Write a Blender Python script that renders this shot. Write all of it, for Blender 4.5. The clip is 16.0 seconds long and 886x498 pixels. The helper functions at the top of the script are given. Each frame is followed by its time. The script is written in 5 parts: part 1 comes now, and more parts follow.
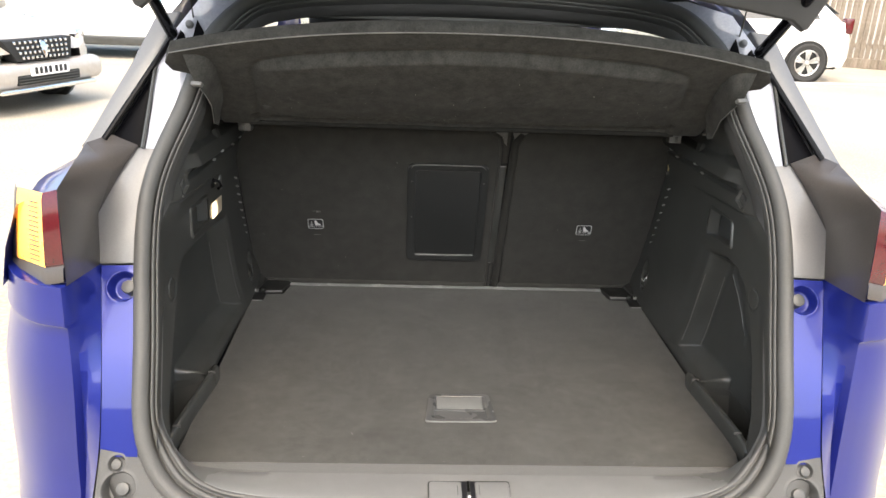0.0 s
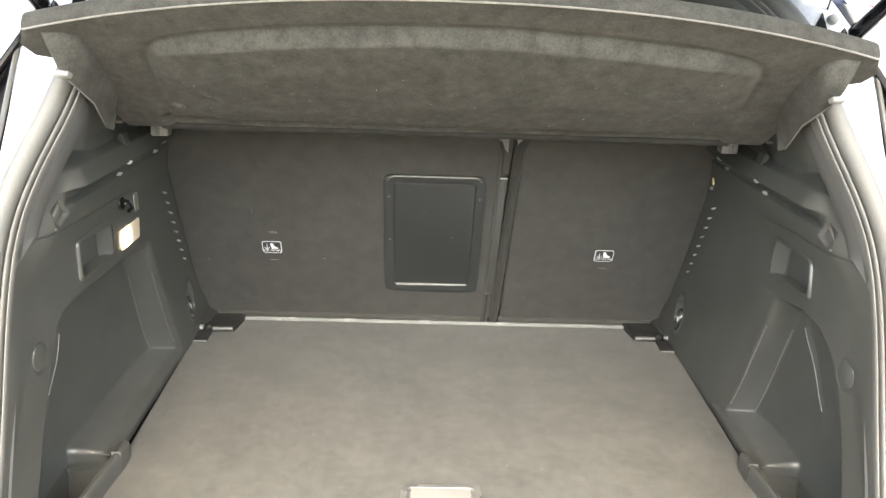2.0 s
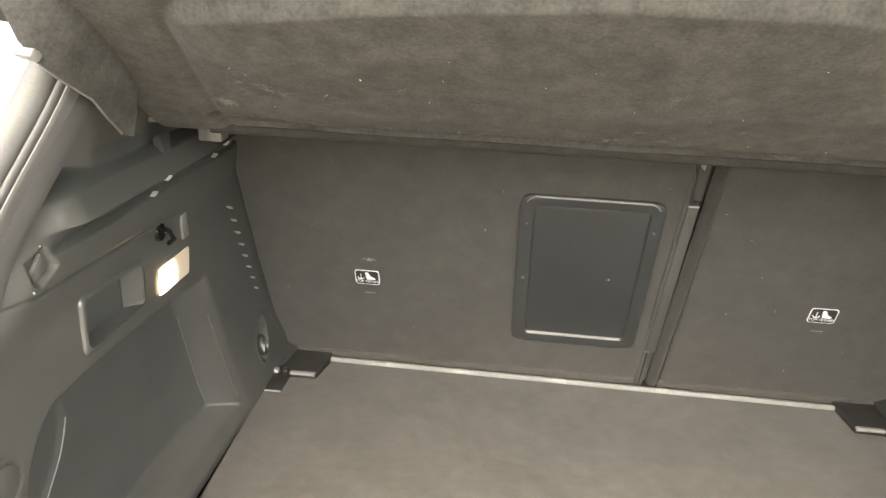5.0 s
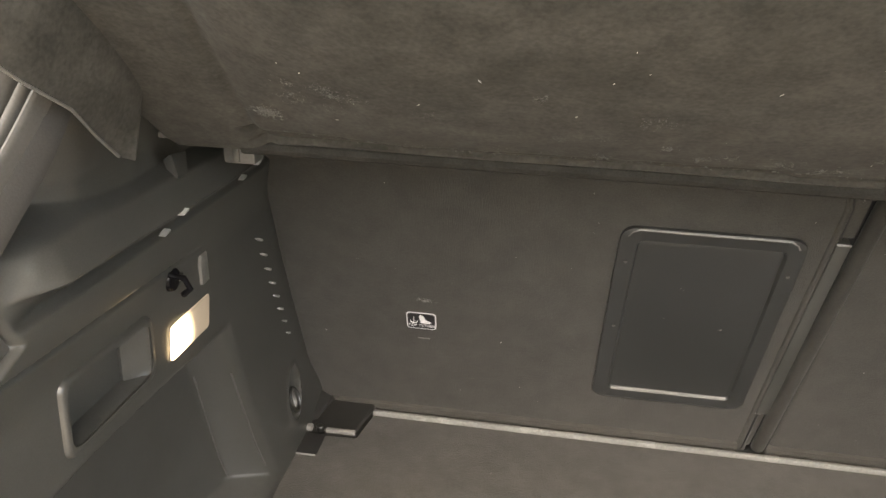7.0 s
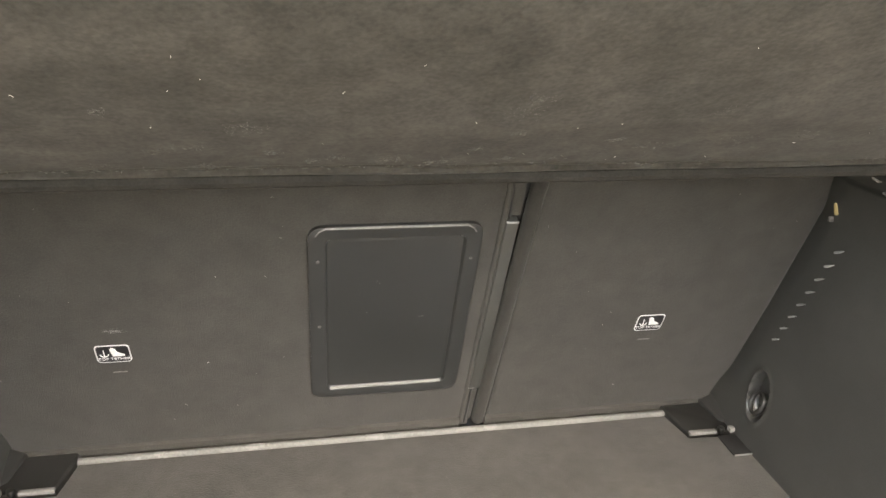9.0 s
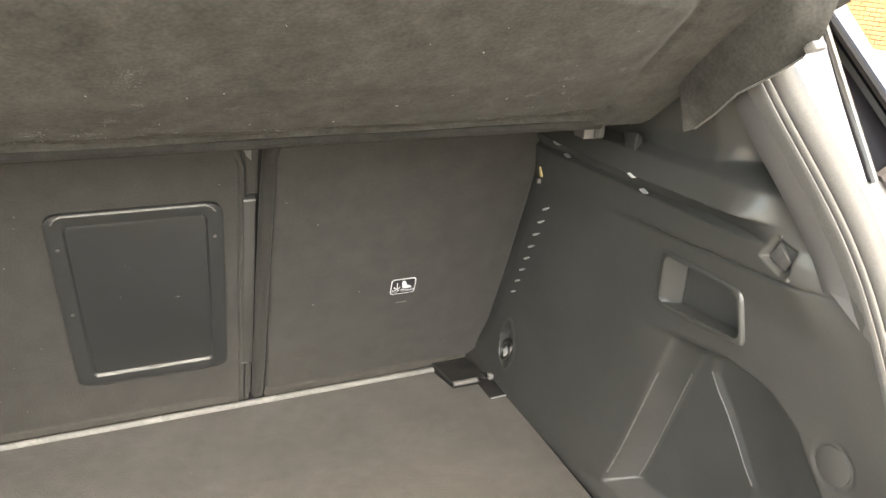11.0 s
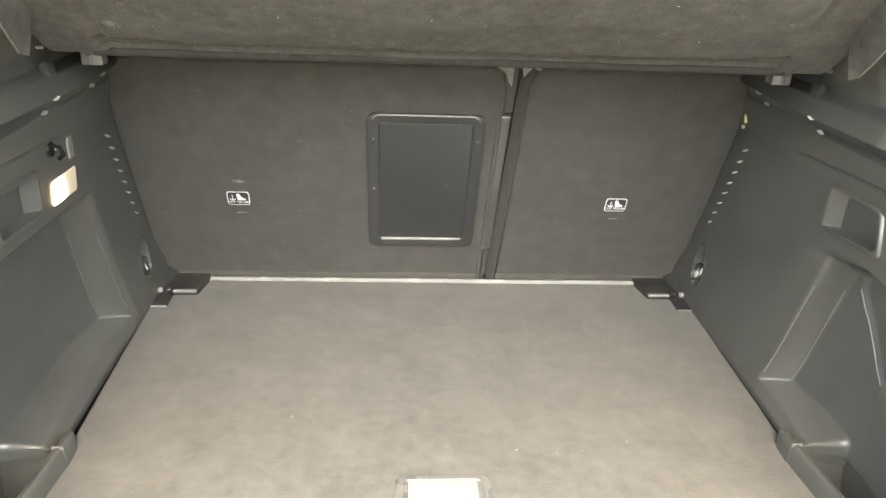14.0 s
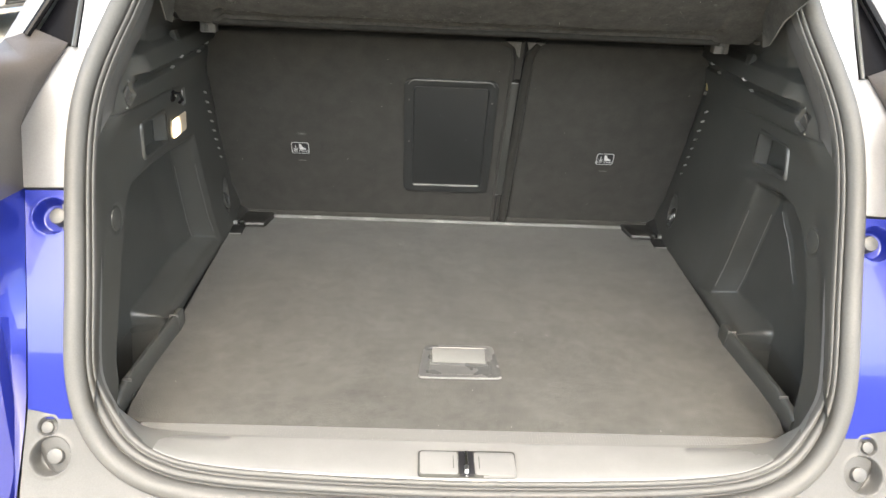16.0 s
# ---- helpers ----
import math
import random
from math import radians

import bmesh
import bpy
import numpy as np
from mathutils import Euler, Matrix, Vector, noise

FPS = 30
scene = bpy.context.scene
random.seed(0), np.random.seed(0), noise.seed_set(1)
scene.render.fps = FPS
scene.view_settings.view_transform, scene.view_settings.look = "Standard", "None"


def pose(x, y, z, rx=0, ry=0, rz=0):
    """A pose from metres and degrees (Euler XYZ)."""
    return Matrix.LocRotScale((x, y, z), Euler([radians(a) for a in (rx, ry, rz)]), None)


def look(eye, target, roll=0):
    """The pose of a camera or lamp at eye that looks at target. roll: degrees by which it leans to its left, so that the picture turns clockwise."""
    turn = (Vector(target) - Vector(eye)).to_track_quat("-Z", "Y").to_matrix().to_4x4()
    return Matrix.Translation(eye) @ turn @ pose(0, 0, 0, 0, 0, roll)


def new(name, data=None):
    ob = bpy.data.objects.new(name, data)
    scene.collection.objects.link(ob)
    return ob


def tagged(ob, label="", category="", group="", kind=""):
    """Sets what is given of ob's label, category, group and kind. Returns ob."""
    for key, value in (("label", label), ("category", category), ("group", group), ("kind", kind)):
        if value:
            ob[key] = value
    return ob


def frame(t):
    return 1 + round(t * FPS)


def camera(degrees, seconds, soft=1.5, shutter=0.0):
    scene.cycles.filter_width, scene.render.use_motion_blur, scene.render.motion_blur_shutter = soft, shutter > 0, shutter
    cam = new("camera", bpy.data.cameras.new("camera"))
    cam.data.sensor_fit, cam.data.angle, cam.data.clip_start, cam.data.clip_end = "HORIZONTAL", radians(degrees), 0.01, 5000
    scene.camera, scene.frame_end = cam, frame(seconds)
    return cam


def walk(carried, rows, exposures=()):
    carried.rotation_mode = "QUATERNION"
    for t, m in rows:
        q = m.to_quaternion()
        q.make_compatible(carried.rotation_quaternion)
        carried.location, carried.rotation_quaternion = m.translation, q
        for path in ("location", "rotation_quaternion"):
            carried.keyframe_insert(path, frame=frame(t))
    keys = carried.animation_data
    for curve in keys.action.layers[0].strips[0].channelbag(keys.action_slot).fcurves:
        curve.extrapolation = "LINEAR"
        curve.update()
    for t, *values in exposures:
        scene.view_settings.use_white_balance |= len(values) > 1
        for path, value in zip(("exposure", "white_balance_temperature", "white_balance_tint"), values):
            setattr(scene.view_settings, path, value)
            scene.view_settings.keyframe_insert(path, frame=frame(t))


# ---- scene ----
cam = camera(61.7, 16.0)
PATH = [
    (0, (-0.103, -1.071, 1.55), (-0.02, 0.802, 0.855), 2.2),
    (0.5, (-0.055, -0.957, 1.53), (0.026, 0.917, 0.834), 2.2),
    (1, (-0.015, -0.859, 1.517), (0.061, 1.016, 0.825), 2.3),
    (1.5, (-0.014, -0.781, 1.505), (0.055, 1.09, 0.802), 2.3),
    (2, (-0.038, -0.676, 1.5), (0.02, 1.188, 0.777), 2.2),
    (2.5, (-0.099, -0.573, 1.504), (-0.042, 1.282, 0.757), 2.2),
    (3, (-0.146, -0.498, 1.493), (-0.099, 1.345, 0.718), 2.2),
    (3.5, (-0.146, -0.435, 1.483), (-0.121, 1.403, 0.696), 2.0),
    (4, (-0.13, -0.353, 1.478), (-0.12, 1.482, 0.681), 2.1),
    (4.5, (-0.112, -0.303, 1.471), (-0.197, 1.527, 0.667), 2.0),
    (4.7, (-0.106, -0.284, 1.463), (-0.255, 1.541, 0.659), 2.0),
    (6.8, (-0.218, -0.057, 1.405), (-0.533, 1.752, 0.612), 1.8),
    (7, (-0.214, -0.049, 1.405), (-0.467, 1.77, 0.614), 1.9),
    (7.5, (-0.195, -0.031, 1.398), (-0.295, 1.804, 0.608), 2.0),
    (8, (-0.173, -0.026, 1.401), (-0.11, 1.812, 0.616), 2.2),
    (8.5, (-0.151, -0.025, 1.405), (0.067, 1.802, 0.623), 2.4),
    (9, (-0.126, -0.027, 1.407), (0.248, 1.778, 0.632), 2.5),
    (9.5, (-0.099, -0.032, 1.419), (0.432, 1.736, 0.648), 2.6),
    (10, (-0.057, -0.067, 1.427), (0.625, 1.652, 0.665), 2.6),
    (10.2, (-0.039, -0.088, 1.425), (0.699, 1.61, 0.669), 2.5),
    (12.3, (0.008, -0.259, 1.407), (0.642, 1.466, 0.616), 3.0),
    (12.5, (-0.011, -0.274, 1.409), (0.559, 1.468, 0.609), 3.0),
    (13, (-0.07, -0.347, 1.428), (0.339, 1.429, 0.605), 2.9),
    (13.5, (-0.089, -0.424, 1.435), (0.156, 1.372, 0.589), 2.7),
    (14, (-0.069, -0.488, 1.441), (0.064, 1.312, 0.579), 2.6),
    (14.5, (-0.023, -0.578, 1.433), (0.092, 1.223, 0.572), 2.7),
    (15, (-0.004, -0.654, 1.434), (0.084, 1.149, 0.573), 2.7),
    (15.5, (-0.04, -0.75, 1.45), (0.031, 1.055, 0.59), 2.6),
    (16, (-0.076, -0.859, 1.46), (-0.01, 0.946, 0.601), 2.8),
]

EXPOSURES = [(0.0, 2.08, 7090, 6), (1.0, 2.95, 7140, 4), (1.5, 3.5, 7390, 3), (2.5, 3.7, 7490, 3), (3.5, 3.8, 7640, 4), (4.5, 3.85, 7890, 5), (7.0, 3.13, 8290, 9), (9.0, 3.53, 7990, 8), (10.0, 3.77, 7940, 7), (12.5, 3.63, 7840, 6), (13.0, 3.92, 7790, 5), (13.5, 4.08, 7720, 5), (14.0, 4.0, 7640, 4), (15.0, 3.71, 7440, 4), (15.5, 3.48, 7310, 4), (16.0, 3.0, 7180, 4)]
walk(cam, [(t, look(eye, target, roll)) for t, eye, target, roll in PATH], EXPOSURES)

# ---- world, sun ----
world = bpy.data.worlds.new("overcast_sky")
scene.world = world
world.use_nodes = True
wn, wl = world.node_tree.nodes, world.node_tree.links
sky = wn.new("ShaderNodeTexSky")
sky.sky_type, sky.sun_disc = "NISHITA", False
sky.sun_elevation, sky.sun_rotation = radians(60), radians(180)
sky.air_density, sky.dust_density, sky.ozone_density = 1.0, 4.0, 0.5
wl.new(sky.outputs[0], wn["Background"].inputs[0])
wn["Background"].inputs[1].default_value = 0.15
sun = new("sun", bpy.data.lights.new("sun", "SUN"))
sun.data.energy, sun.data.angle, sun.data.color = 0.75, radians(105), (1.0, 0.96, 0.9)
sun.matrix_basis = look((0, 0, 10), (0, 4.2, 2.6))


# ---- materials ----
def mat(name, dark, light, rough=0.6, metal=0.0, scale=20.0, fine=300.0, bump=0.1, coat=0.0, spec=0.5, gloss_var=0.1, sheen=0.0, bump_size=0.002, stretch=(1, 1, 1), smudge=0.0, patch=4.0):
    """A surface with two scales of variation: broad stains and a fine grain with relief."""
    m = bpy.data.materials.new(name)
    m.use_nodes = True
    n, l = m.node_tree.nodes, m.node_tree.links
    b = n["Principled BSDF"]
    co = n.new("ShaderNodeTexCoord")
    mp = n.new("ShaderNodeMapping")
    mp.inputs["Scale"].default_value = stretch
    l.new(co.outputs["Object"], mp.inputs[0])
    broad, grain = n.new("ShaderNodeTexNoise"), n.new("ShaderNodeTexNoise")
    broad.inputs["Scale"].default_value, broad.inputs["Detail"].default_value = scale, 4
    grain.inputs["Scale"].default_value, grain.inputs["Detail"].default_value = fine, 3
    for t in (broad, grain):
        l.new(mp.outputs[0], t.inputs["Vector"])
    mixv = n.new("ShaderNodeMix")
    mixv.inputs[0].default_value = 0.5
    l.new(broad.outputs[0], mixv.inputs[2])
    l.new(grain.outputs[0], mixv.inputs[3])
    ramp = n.new("ShaderNodeValToRGB")
    ramp.color_ramp.elements[0].position, ramp.color_ramp.elements[1].position = 0.36, 0.64
    ramp.color_ramp.elements[0].color, ramp.color_ramp.elements[1].color = (*dark, 1), (*light, 1)
    l.new(mixv.outputs[0], ramp.inputs[0])
    if smudge:
        wide = n.new("ShaderNodeTexNoise")
        wide.inputs["Scale"].default_value, wide.inputs["Detail"].default_value, wide.inputs["Roughness"].default_value = patch, 6, 0.65
        l.new(co.outputs["Object"], wide.inputs["Vector"])
        amt = n.new("ShaderNodeMapRange")
        amt.inputs[1].default_value, amt.inputs[2].default_value, amt.inputs[3].default_value, amt.inputs[4].default_value = 0.3, 0.7, 1 - smudge, 1 + smudge
        l.new(wide.outputs[0], amt.inputs[0])
        tone = n.new("ShaderNodeVectorMath")
        tone.operation = "SCALE"
        l.new(ramp.outputs[0], tone.inputs[0])
        l.new(amt.outputs[0], tone.inputs["Scale"])
        l.new(tone.outputs[0], b.inputs["Base Color"])
    else:
        l.new(ramp.outputs[0], b.inputs["Base Color"])
    rr = n.new("ShaderNodeMapRange")
    rr.inputs[3].default_value, rr.inputs[4].default_value = max(0.02, rough - gloss_var), min(1, rough + gloss_var)
    l.new(broad.outputs[0], rr.inputs[0])
    l.new(rr.outputs[0], b.inputs["Roughness"])
    b.inputs["Metallic"].default_value = metal
    b.inputs["Coat Weight"].default_value = coat
    b.inputs["Coat Roughness"].default_value = 0.04
    b.inputs["Specular IOR Level"].default_value = spec
    b.inputs["Sheen Weight"].default_value = sheen
    if bump:
        bp = n.new("ShaderNodeBump")
        bp.inputs["Strength"].default_value, bp.inputs["Distance"].default_value = bump, bump_size
        l.new(grain.outputs[0], bp.inputs["Height"])
        l.new(bp.outputs[0], b.inputs["Normal"])
    return m


def glow(name, color, strength, base=(0.8, 0.8, 0.8)):
    m = mat(name, base, base, 0.3)
    b = m.node_tree.nodes["Principled BSDF"]
    b.inputs["Emission Color"].default_value = (*color, 1)
    b.inputs["Emission Strength"].default_value = strength
    return m


def glass(name, tint=(0.9, 0.95, 0.95)):
    m = bpy.data.materials.new(name)
    m.use_nodes = True
    b = m.node_tree.nodes["Principled BSDF"]
    b.inputs["Base Color"].default_value = (*tint, 1)
    b.inputs["Roughness"].default_value = 0.02
    b.inputs["Transmission Weight"].default_value = 1.0
    b.inputs["IOR"].default_value = 1.45
    return m


CARPET = mat("boot_carpet", (0.045, 0.0443, 0.0408), (0.065, 0.0638, 0.0587), 0.95, scale=55, fine=420, bump=0.6, spec=0.15, sheen=0.15, smudge=0.17, patch=10)
SEATCLOTH = mat("seat_back_felt", (0.0396, 0.0382, 0.0350), (0.0545, 0.0525, 0.0482), 0.95, scale=30, fine=500, bump=0.4, spec=0.12, sheen=0.1, smudge=0.07, patch=7)
SHELFCLOTH = mat("shelf_felt", (0.0278, 0.0273, 0.0251), (0.0466, 0.0457, 0.0420), 0.97, scale=62, fine=330, bump=0.10, spec=0.08, sheen=0.03, bump_size=0.0009, smudge=0.25, patch=26)
PLASTIC = mat("trim_plastic", (0.0385, 0.0390, 0.0364), (0.0530, 0.0537, 0.0500), 0.50, spec=0.4, coat=0.7, gloss_var=0.05, scale=7, fine=900, bump=0.12, bump_size=0.0006, smudge=0.12, patch=9)
PLASTIC.node_tree.nodes["Principled BSDF"].inputs["Coat Roughness"].default_value = 0.14
HATCHPLASTIC = mat("hatch_plastic", (0.024, 0.0250, 0.0250), (0.032, 0.0332, 0.0332), 0.40, scale=10, fine=700, bump=0.12, bump_size=0.0006)
SILLGREY = mat("sill_plastic", (0.118, 0.118, 0.116), (0.145, 0.145, 0.1425), 0.45, scale=8, fine=800, bump=0.15, bump_size=0.0006)
RUBBER = mat("seal_rubber", (0.062, 0.0615, 0.059), (0.084, 0.083, 0.080), 0.58, scale=12, fine=500, bump=0.05, bump_size=0.0006)
CORNERGREY = mat("corner_plastic", (0.062, 0.0615, 0.060), (0.088, 0.087, 0.085), 0.5, scale=9, fine=700, bump=0.15, bump_size=0.0006)
PILLARLINER = mat("pillar_liner", (0.034, 0.0337, 0.033), (0.047, 0.0466, 0.0458), 0.5, spec=0.35, scale=9, fine=700, bump=0.15, bump_size=0.0006)
BLUE = mat("blue_paint", (0.010, 0.018, 0.175), (0.013, 0.023, 0.215), 0.32, metal=0.25, scale=4, fine=1800, bump=0.0, coat=0.7, spec=0.35, gloss_var=0.03)
BODYGREY = mat("pillar_grey", (0.12, 0.119, 0.121), (0.15, 0.149, 0.151), 0.35, scale=5, fine=500, bump=0.03, coat=0.3)
# pale base colour holds the sky's reflection on the blue pillar
PILLARSHINE = mat("wet_paint_sky_shine", (0.36, 0.37, 0.42), (0.44, 0.45, 0.50), 0.25, scale=8, fine=200, bump=0.03, coat=1.0)
BLACKGLOSS = mat("black_gloss", (0.004, 0.004, 0.005), (0.007, 0.007, 0.008), 0.12, scale=6, fine=300, bump=0.0, spec=0.12)
QUARTERGLASS = mat("tinted_quarter_glass", (0.003, 0.003, 0.004), (0.005, 0.005, 0.006), 0.3, scale=6, fine=300, bump=0.0, spec=0.03)
LAMPBLACK = mat("lamp_housing", (0.068, 0.060, 0.056), (0.090, 0.081, 0.076), 0.33, scale=8, fine=400, bump=0.05)
DARKVOID = mat("cavity_black", (0.006, 0.006, 0.006), (0.010, 0.010, 0.010), 0.8, bump=0.0)
SCUFF = mat("scuff_plate", (0.142, 0.142, 0.1405), (0.172, 0.172, 0.170), 0.35, scale=8, fine=800, bump=0.1, bump_size=0.0006, smudge=0.08, patch=10)
CORNERBLACK = mat("corner_black", (0.019, 0.019, 0.0182), (0.027, 0.027, 0.026), 0.36, scale=12, fine=600, bump=0.1, bump_size=0.0006)
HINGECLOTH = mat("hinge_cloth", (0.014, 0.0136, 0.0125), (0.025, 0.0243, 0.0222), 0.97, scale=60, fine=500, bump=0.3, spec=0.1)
DARKSTEEL = mat("dull_steel", (0.16, 0.16, 0.155), (0.26, 0.26, 0.25), 0.32, metal=1.0, fine=200, bump=0.05)
STEEL = mat("bright_steel", (0.45, 0.45, 0.44), (0.62, 0.62, 0.60), 0.28, metal=1.0, fine=200, bump=0.05)
RAIL = mat("edge_strip", (0.16, 0.16, 0.155), (0.23, 0.23, 0.222), 0.25, scale=14, fine=300, bump=0.05)
PLATEGREY = mat("grip_plate", (0.150, 0.150, 0.146), (0.170, 0.170, 0.166), 0.3, scale=12, fine=300, bump=0.05)
WHITEINK = mat("white_print", (0.55, 0.55, 0.55), (0.75, 0.75, 0.75), 0.6, bump=0.0)
BLACKINK = mat("black_print", (0.008, 0.008, 0.010), (0.014, 0.014, 0.016), 0.5, bump=0.0)
GRIPGREY = mat("grip_plastic", (0.066, 0.0665, 0.066), (0.088, 0.0885, 0.0875), 0.28, scale=25, fine=300, bump=0.1, bump_size=0.0006)
CLIPGREY = mat("clip_plastic", (0.09, 0.088, 0.083), (0.15, 0.146, 0.138), 0.4, scale=60, bump=0.05)
LAMPLENS = glow("boot_lamp_lens", (1.0, 0.74, 0.45), 1.0, (0.42, 0.37, 0.31))


def bulb_spot(m, at, near, far, r):
    """The lens glows most before its bulb."""
    n, l = m.node_tree.nodes, m.node_tree.links
    co, sub, ln, mr = n.new("ShaderNodeTexCoord"), n.new("ShaderNodeVectorMath"), n.new("ShaderNodeVectorMath"), n.new("ShaderNodeMapRange")
    sub.operation, ln.operation, mr.interpolation_type = "SUBTRACT", "LENGTH", "SMOOTHSTEP"
    sub.inputs[1].default_value = at
    mr.inputs[2].default_value, mr.inputs[3].default_value, mr.inputs[4].default_value = r, near, far
    l.new(co.outputs["Object"], sub.inputs[0])
    l.new(sub.outputs[0], ln.inputs[0])
    l.new(ln.outputs["Value"], mr.inputs[0])
    l.new(mr.outputs[0], n["Principled BSDF"].inputs["Emission Strength"])


bulb_spot(LAMPLENS, (-0.545, 0.525, 1.036), 1.7, 0.015, 0.036)
TAILWARM = glow("lit_indicator", (1.0, 0.25, 0.02), 0.35, (0.8, 0.45, 0.1))
TAILYELLOW = glow("lit_lamp_strip", (1.0, 0.50, 0.06), 0.50, (0.62, 0.38, 0.12))
TAILRED = mat("red_lens", (0.070, 0.006, 0.009), (0.105, 0.009, 0.013), 0.15, coat=0.5, bump=0.0)
ROLLCLOTH = mat("roll_felt", (0.026, 0.025, 0.0226), (0.036, 0.0345, 0.031), 0.95, scale=40, fine=500, bump=0.3, spec=0.12, sheen=0.1)
TAGYELLOW = mat("tag_yellow", (0.42, 0.33, 0.15), (0.55, 0.44, 0.22), 0.5, bump=0.0)
FUZZ = mat("felt_fuzz", (0.048, 0.047, 0.043), (0.085, 0.083, 0.077), 0.95, bump=0.0)
PIVOTGREY = mat("pivot_plastic", (0.055, 0.054, 0.052), (0.08, 0.079, 0.076), 0.4, scale=50, bump=0.05)
# pale colour carries the glint of the metal clips
SLOTPALE = mat("slot_glint", (0.29, 0.288, 0.28), (0.40, 0.396, 0.385), 0.35, bump=0.0)
LINT = mat("lint", (0.35, 0.34, 0.31), (0.55, 0.53, 0.50), 0.9, bump=0.0)
ASPHALT = mat("yard_asphalt", (0.27, 0.235, 0.18), (0.42, 0.385, 0.325), 0.75, scale=0.6, fine=45, bump=0.4, bump_size=0.01)
MARKING = mat("road_paint", (0.6, 0.6, 0.58), (0.78, 0.78, 0.76), 0.7, fine=30)
WHITECAR = mat("white_paint", (0.74, 0.74, 0.73), (0.80, 0.80, 0.79), 0.25, coat=1.0, bump=0.0)
GREYCAR = mat("bronze_grey_paint", (0.36, 0.33, 0.295), (0.42, 0.385, 0.35), 0.35, metal=0.15, coat=1.0, bump=0.0)
DARKGLASS = mat("dark_glass", (0.008, 0.010, 0.011), (0.014, 0.016, 0.017), 0.05, coat=1.0, bump=0.0)
TYRE = mat("tyre_rubber", (0.018, 0.018, 0.018), (0.030, 0.030, 0.030), 0.8, fine=120, bump=0.3)
ALLOY = mat("alloy", (0.55, 0.55, 0.55), (0.68, 0.68, 0.68), 0.3, metal=0.9, bump=0.0)
CHROME = mat("chrome", (0.7, 0.7, 0.7), (0.8, 0.8, 0.8), 0.12, metal=1.0, bump=0.0)
WOOD = mat("fence_wood", (0.12, 0.095, 0.07), (0.30, 0.25, 0.20), 0.8, scale=3, fine=40, bump=0.4, stretch=(6, 6, 0.7), bump_size=0.004)
BRICK = mat("brick", (0.34, 0.17, 0.07), (0.48, 0.27, 0.12), 0.85, scale=5, fine=90, bump=0.5, bump_size=0.004)
MORTAR = mat("mortar", (0.42, 0.40, 0.36), (0.52, 0.50, 0.46), 0.9, scale=6, fine=120, bump=0.4)
SEATFABRIC = mat("cabin_fabric", (0.012, 0.012, 0.013), (0.022, 0.022, 0.023), 0.9, fine=300, bump=0.2)
WINDGLASS = glass("clear_glass")


# ---- mesh helpers ----
def sm(a, b, v):
    t = np.clip((np.asarray(v, float) - a) / (b - a), 0, 1)
    return t * t * (3 - 2 * t)


def link_mesh(name, me, material, parent=None, label="", smooth=30):
    me.materials.append(material)
    if smooth:
        me.shade_smooth()
        me.set_sharp_from_angle(angle=radians(smooth))
    ob = new(name, me)
    if parent is not None:
        ob.parent = parent
        ob.matrix_parent_inverse = Matrix()
    if label:
        ob["label"] = label
    return ob


def part(name, bm, material, parent=None, label="", smooth=30):
    bmesh.ops.recalc_face_normals(bm, faces=bm.faces)
    me = bpy.data.meshes.new(name)
    bm.to_mesh(me)
    bm.free()
    return link_mesh(name, me, material, parent, label, smooth)


def thing(name, label, category, group="", kind="", at=(0, 0, 0)):
    ob = new(name)
    ob.matrix_basis = Matrix.Translation(at)
    return tagged(ob, label, category, group, kind)


def box(c, s, bevel=0.0, seg=2, rot=None, bm=None):
    bm = bm or bmesh.new()
    m = Matrix.Translation(c) @ (rot or Matrix()) @ Matrix.Diagonal((*s, 1))
    made = bmesh.ops.create_cube(bm, size=1, matrix=m)["verts"]
    if bevel:
        edges = list({e for v in made for e in v.link_edges})
        bmesh.ops.bevel(bm, geom=edges, offset=bevel, segments=seg, profile=0.5, affect="EDGES")
    return bm


def cyl(a, b, r, r2=None, n=20, bevel=0.0, bm=None):
    bm = bm or bmesh.new()
    a, b = Vector(a), Vector(b)
    rot = (b - a).to_track_quat("Z", "Y").to_matrix().to_4x4()
    made = bmesh.ops.create_cone(bm, cap_ends=True, segments=n, radius1=r, radius2=r if r2 is None else r2, depth=(b - a).length, matrix=Matrix.Translation((a + b) / 2) @ rot)["verts"]
    if bevel:
        es = [e for e in {e for v in made for e in v.link_edges} if any(len(f.verts) > 4 for f in e.link_faces)]
        bmesh.ops.bevel(bm, geom=es, offset=bevel, segments=2, profile=0.5, affect="EDGES")
    return bm


def tube(pts, r, n=8, closed=False, bm=None):
    """A round bar along a run of points."""
    bm = bm or bmesh.new()
    pts = [Vector(p) for p in pts]
    rings, up = [], None
    k = len(pts)
    for i, p in enumerate(pts):
        a = pts[(i - 1) % k] if closed or i else p
        b = pts[(i + 1) % k] if closed or i < k - 1 else p
        d = (b - a).normalized()
        if up is None:
            up = d.orthogonal()
        up = (up - d * up.dot(d)).normalized()
        side = d.cross(up)
        rings.append([bm.verts.new(p + r * (math.cos(2 * math.pi * j / n) * up + math.sin(2 * math.pi * j / n) * side)) for j in range(n)])
    for i in range(k if closed else k - 1):
        a, b = rings[i], rings[(i + 1) % k]
        for j in range(n):
            bm.faces.new((a[j], a[(j + 1) % n], b[(j + 1) % n], b[j]))
    if not closed:
        bm.faces.new(rings[0])
        bm.faces.new(rings[-1])
    return bm


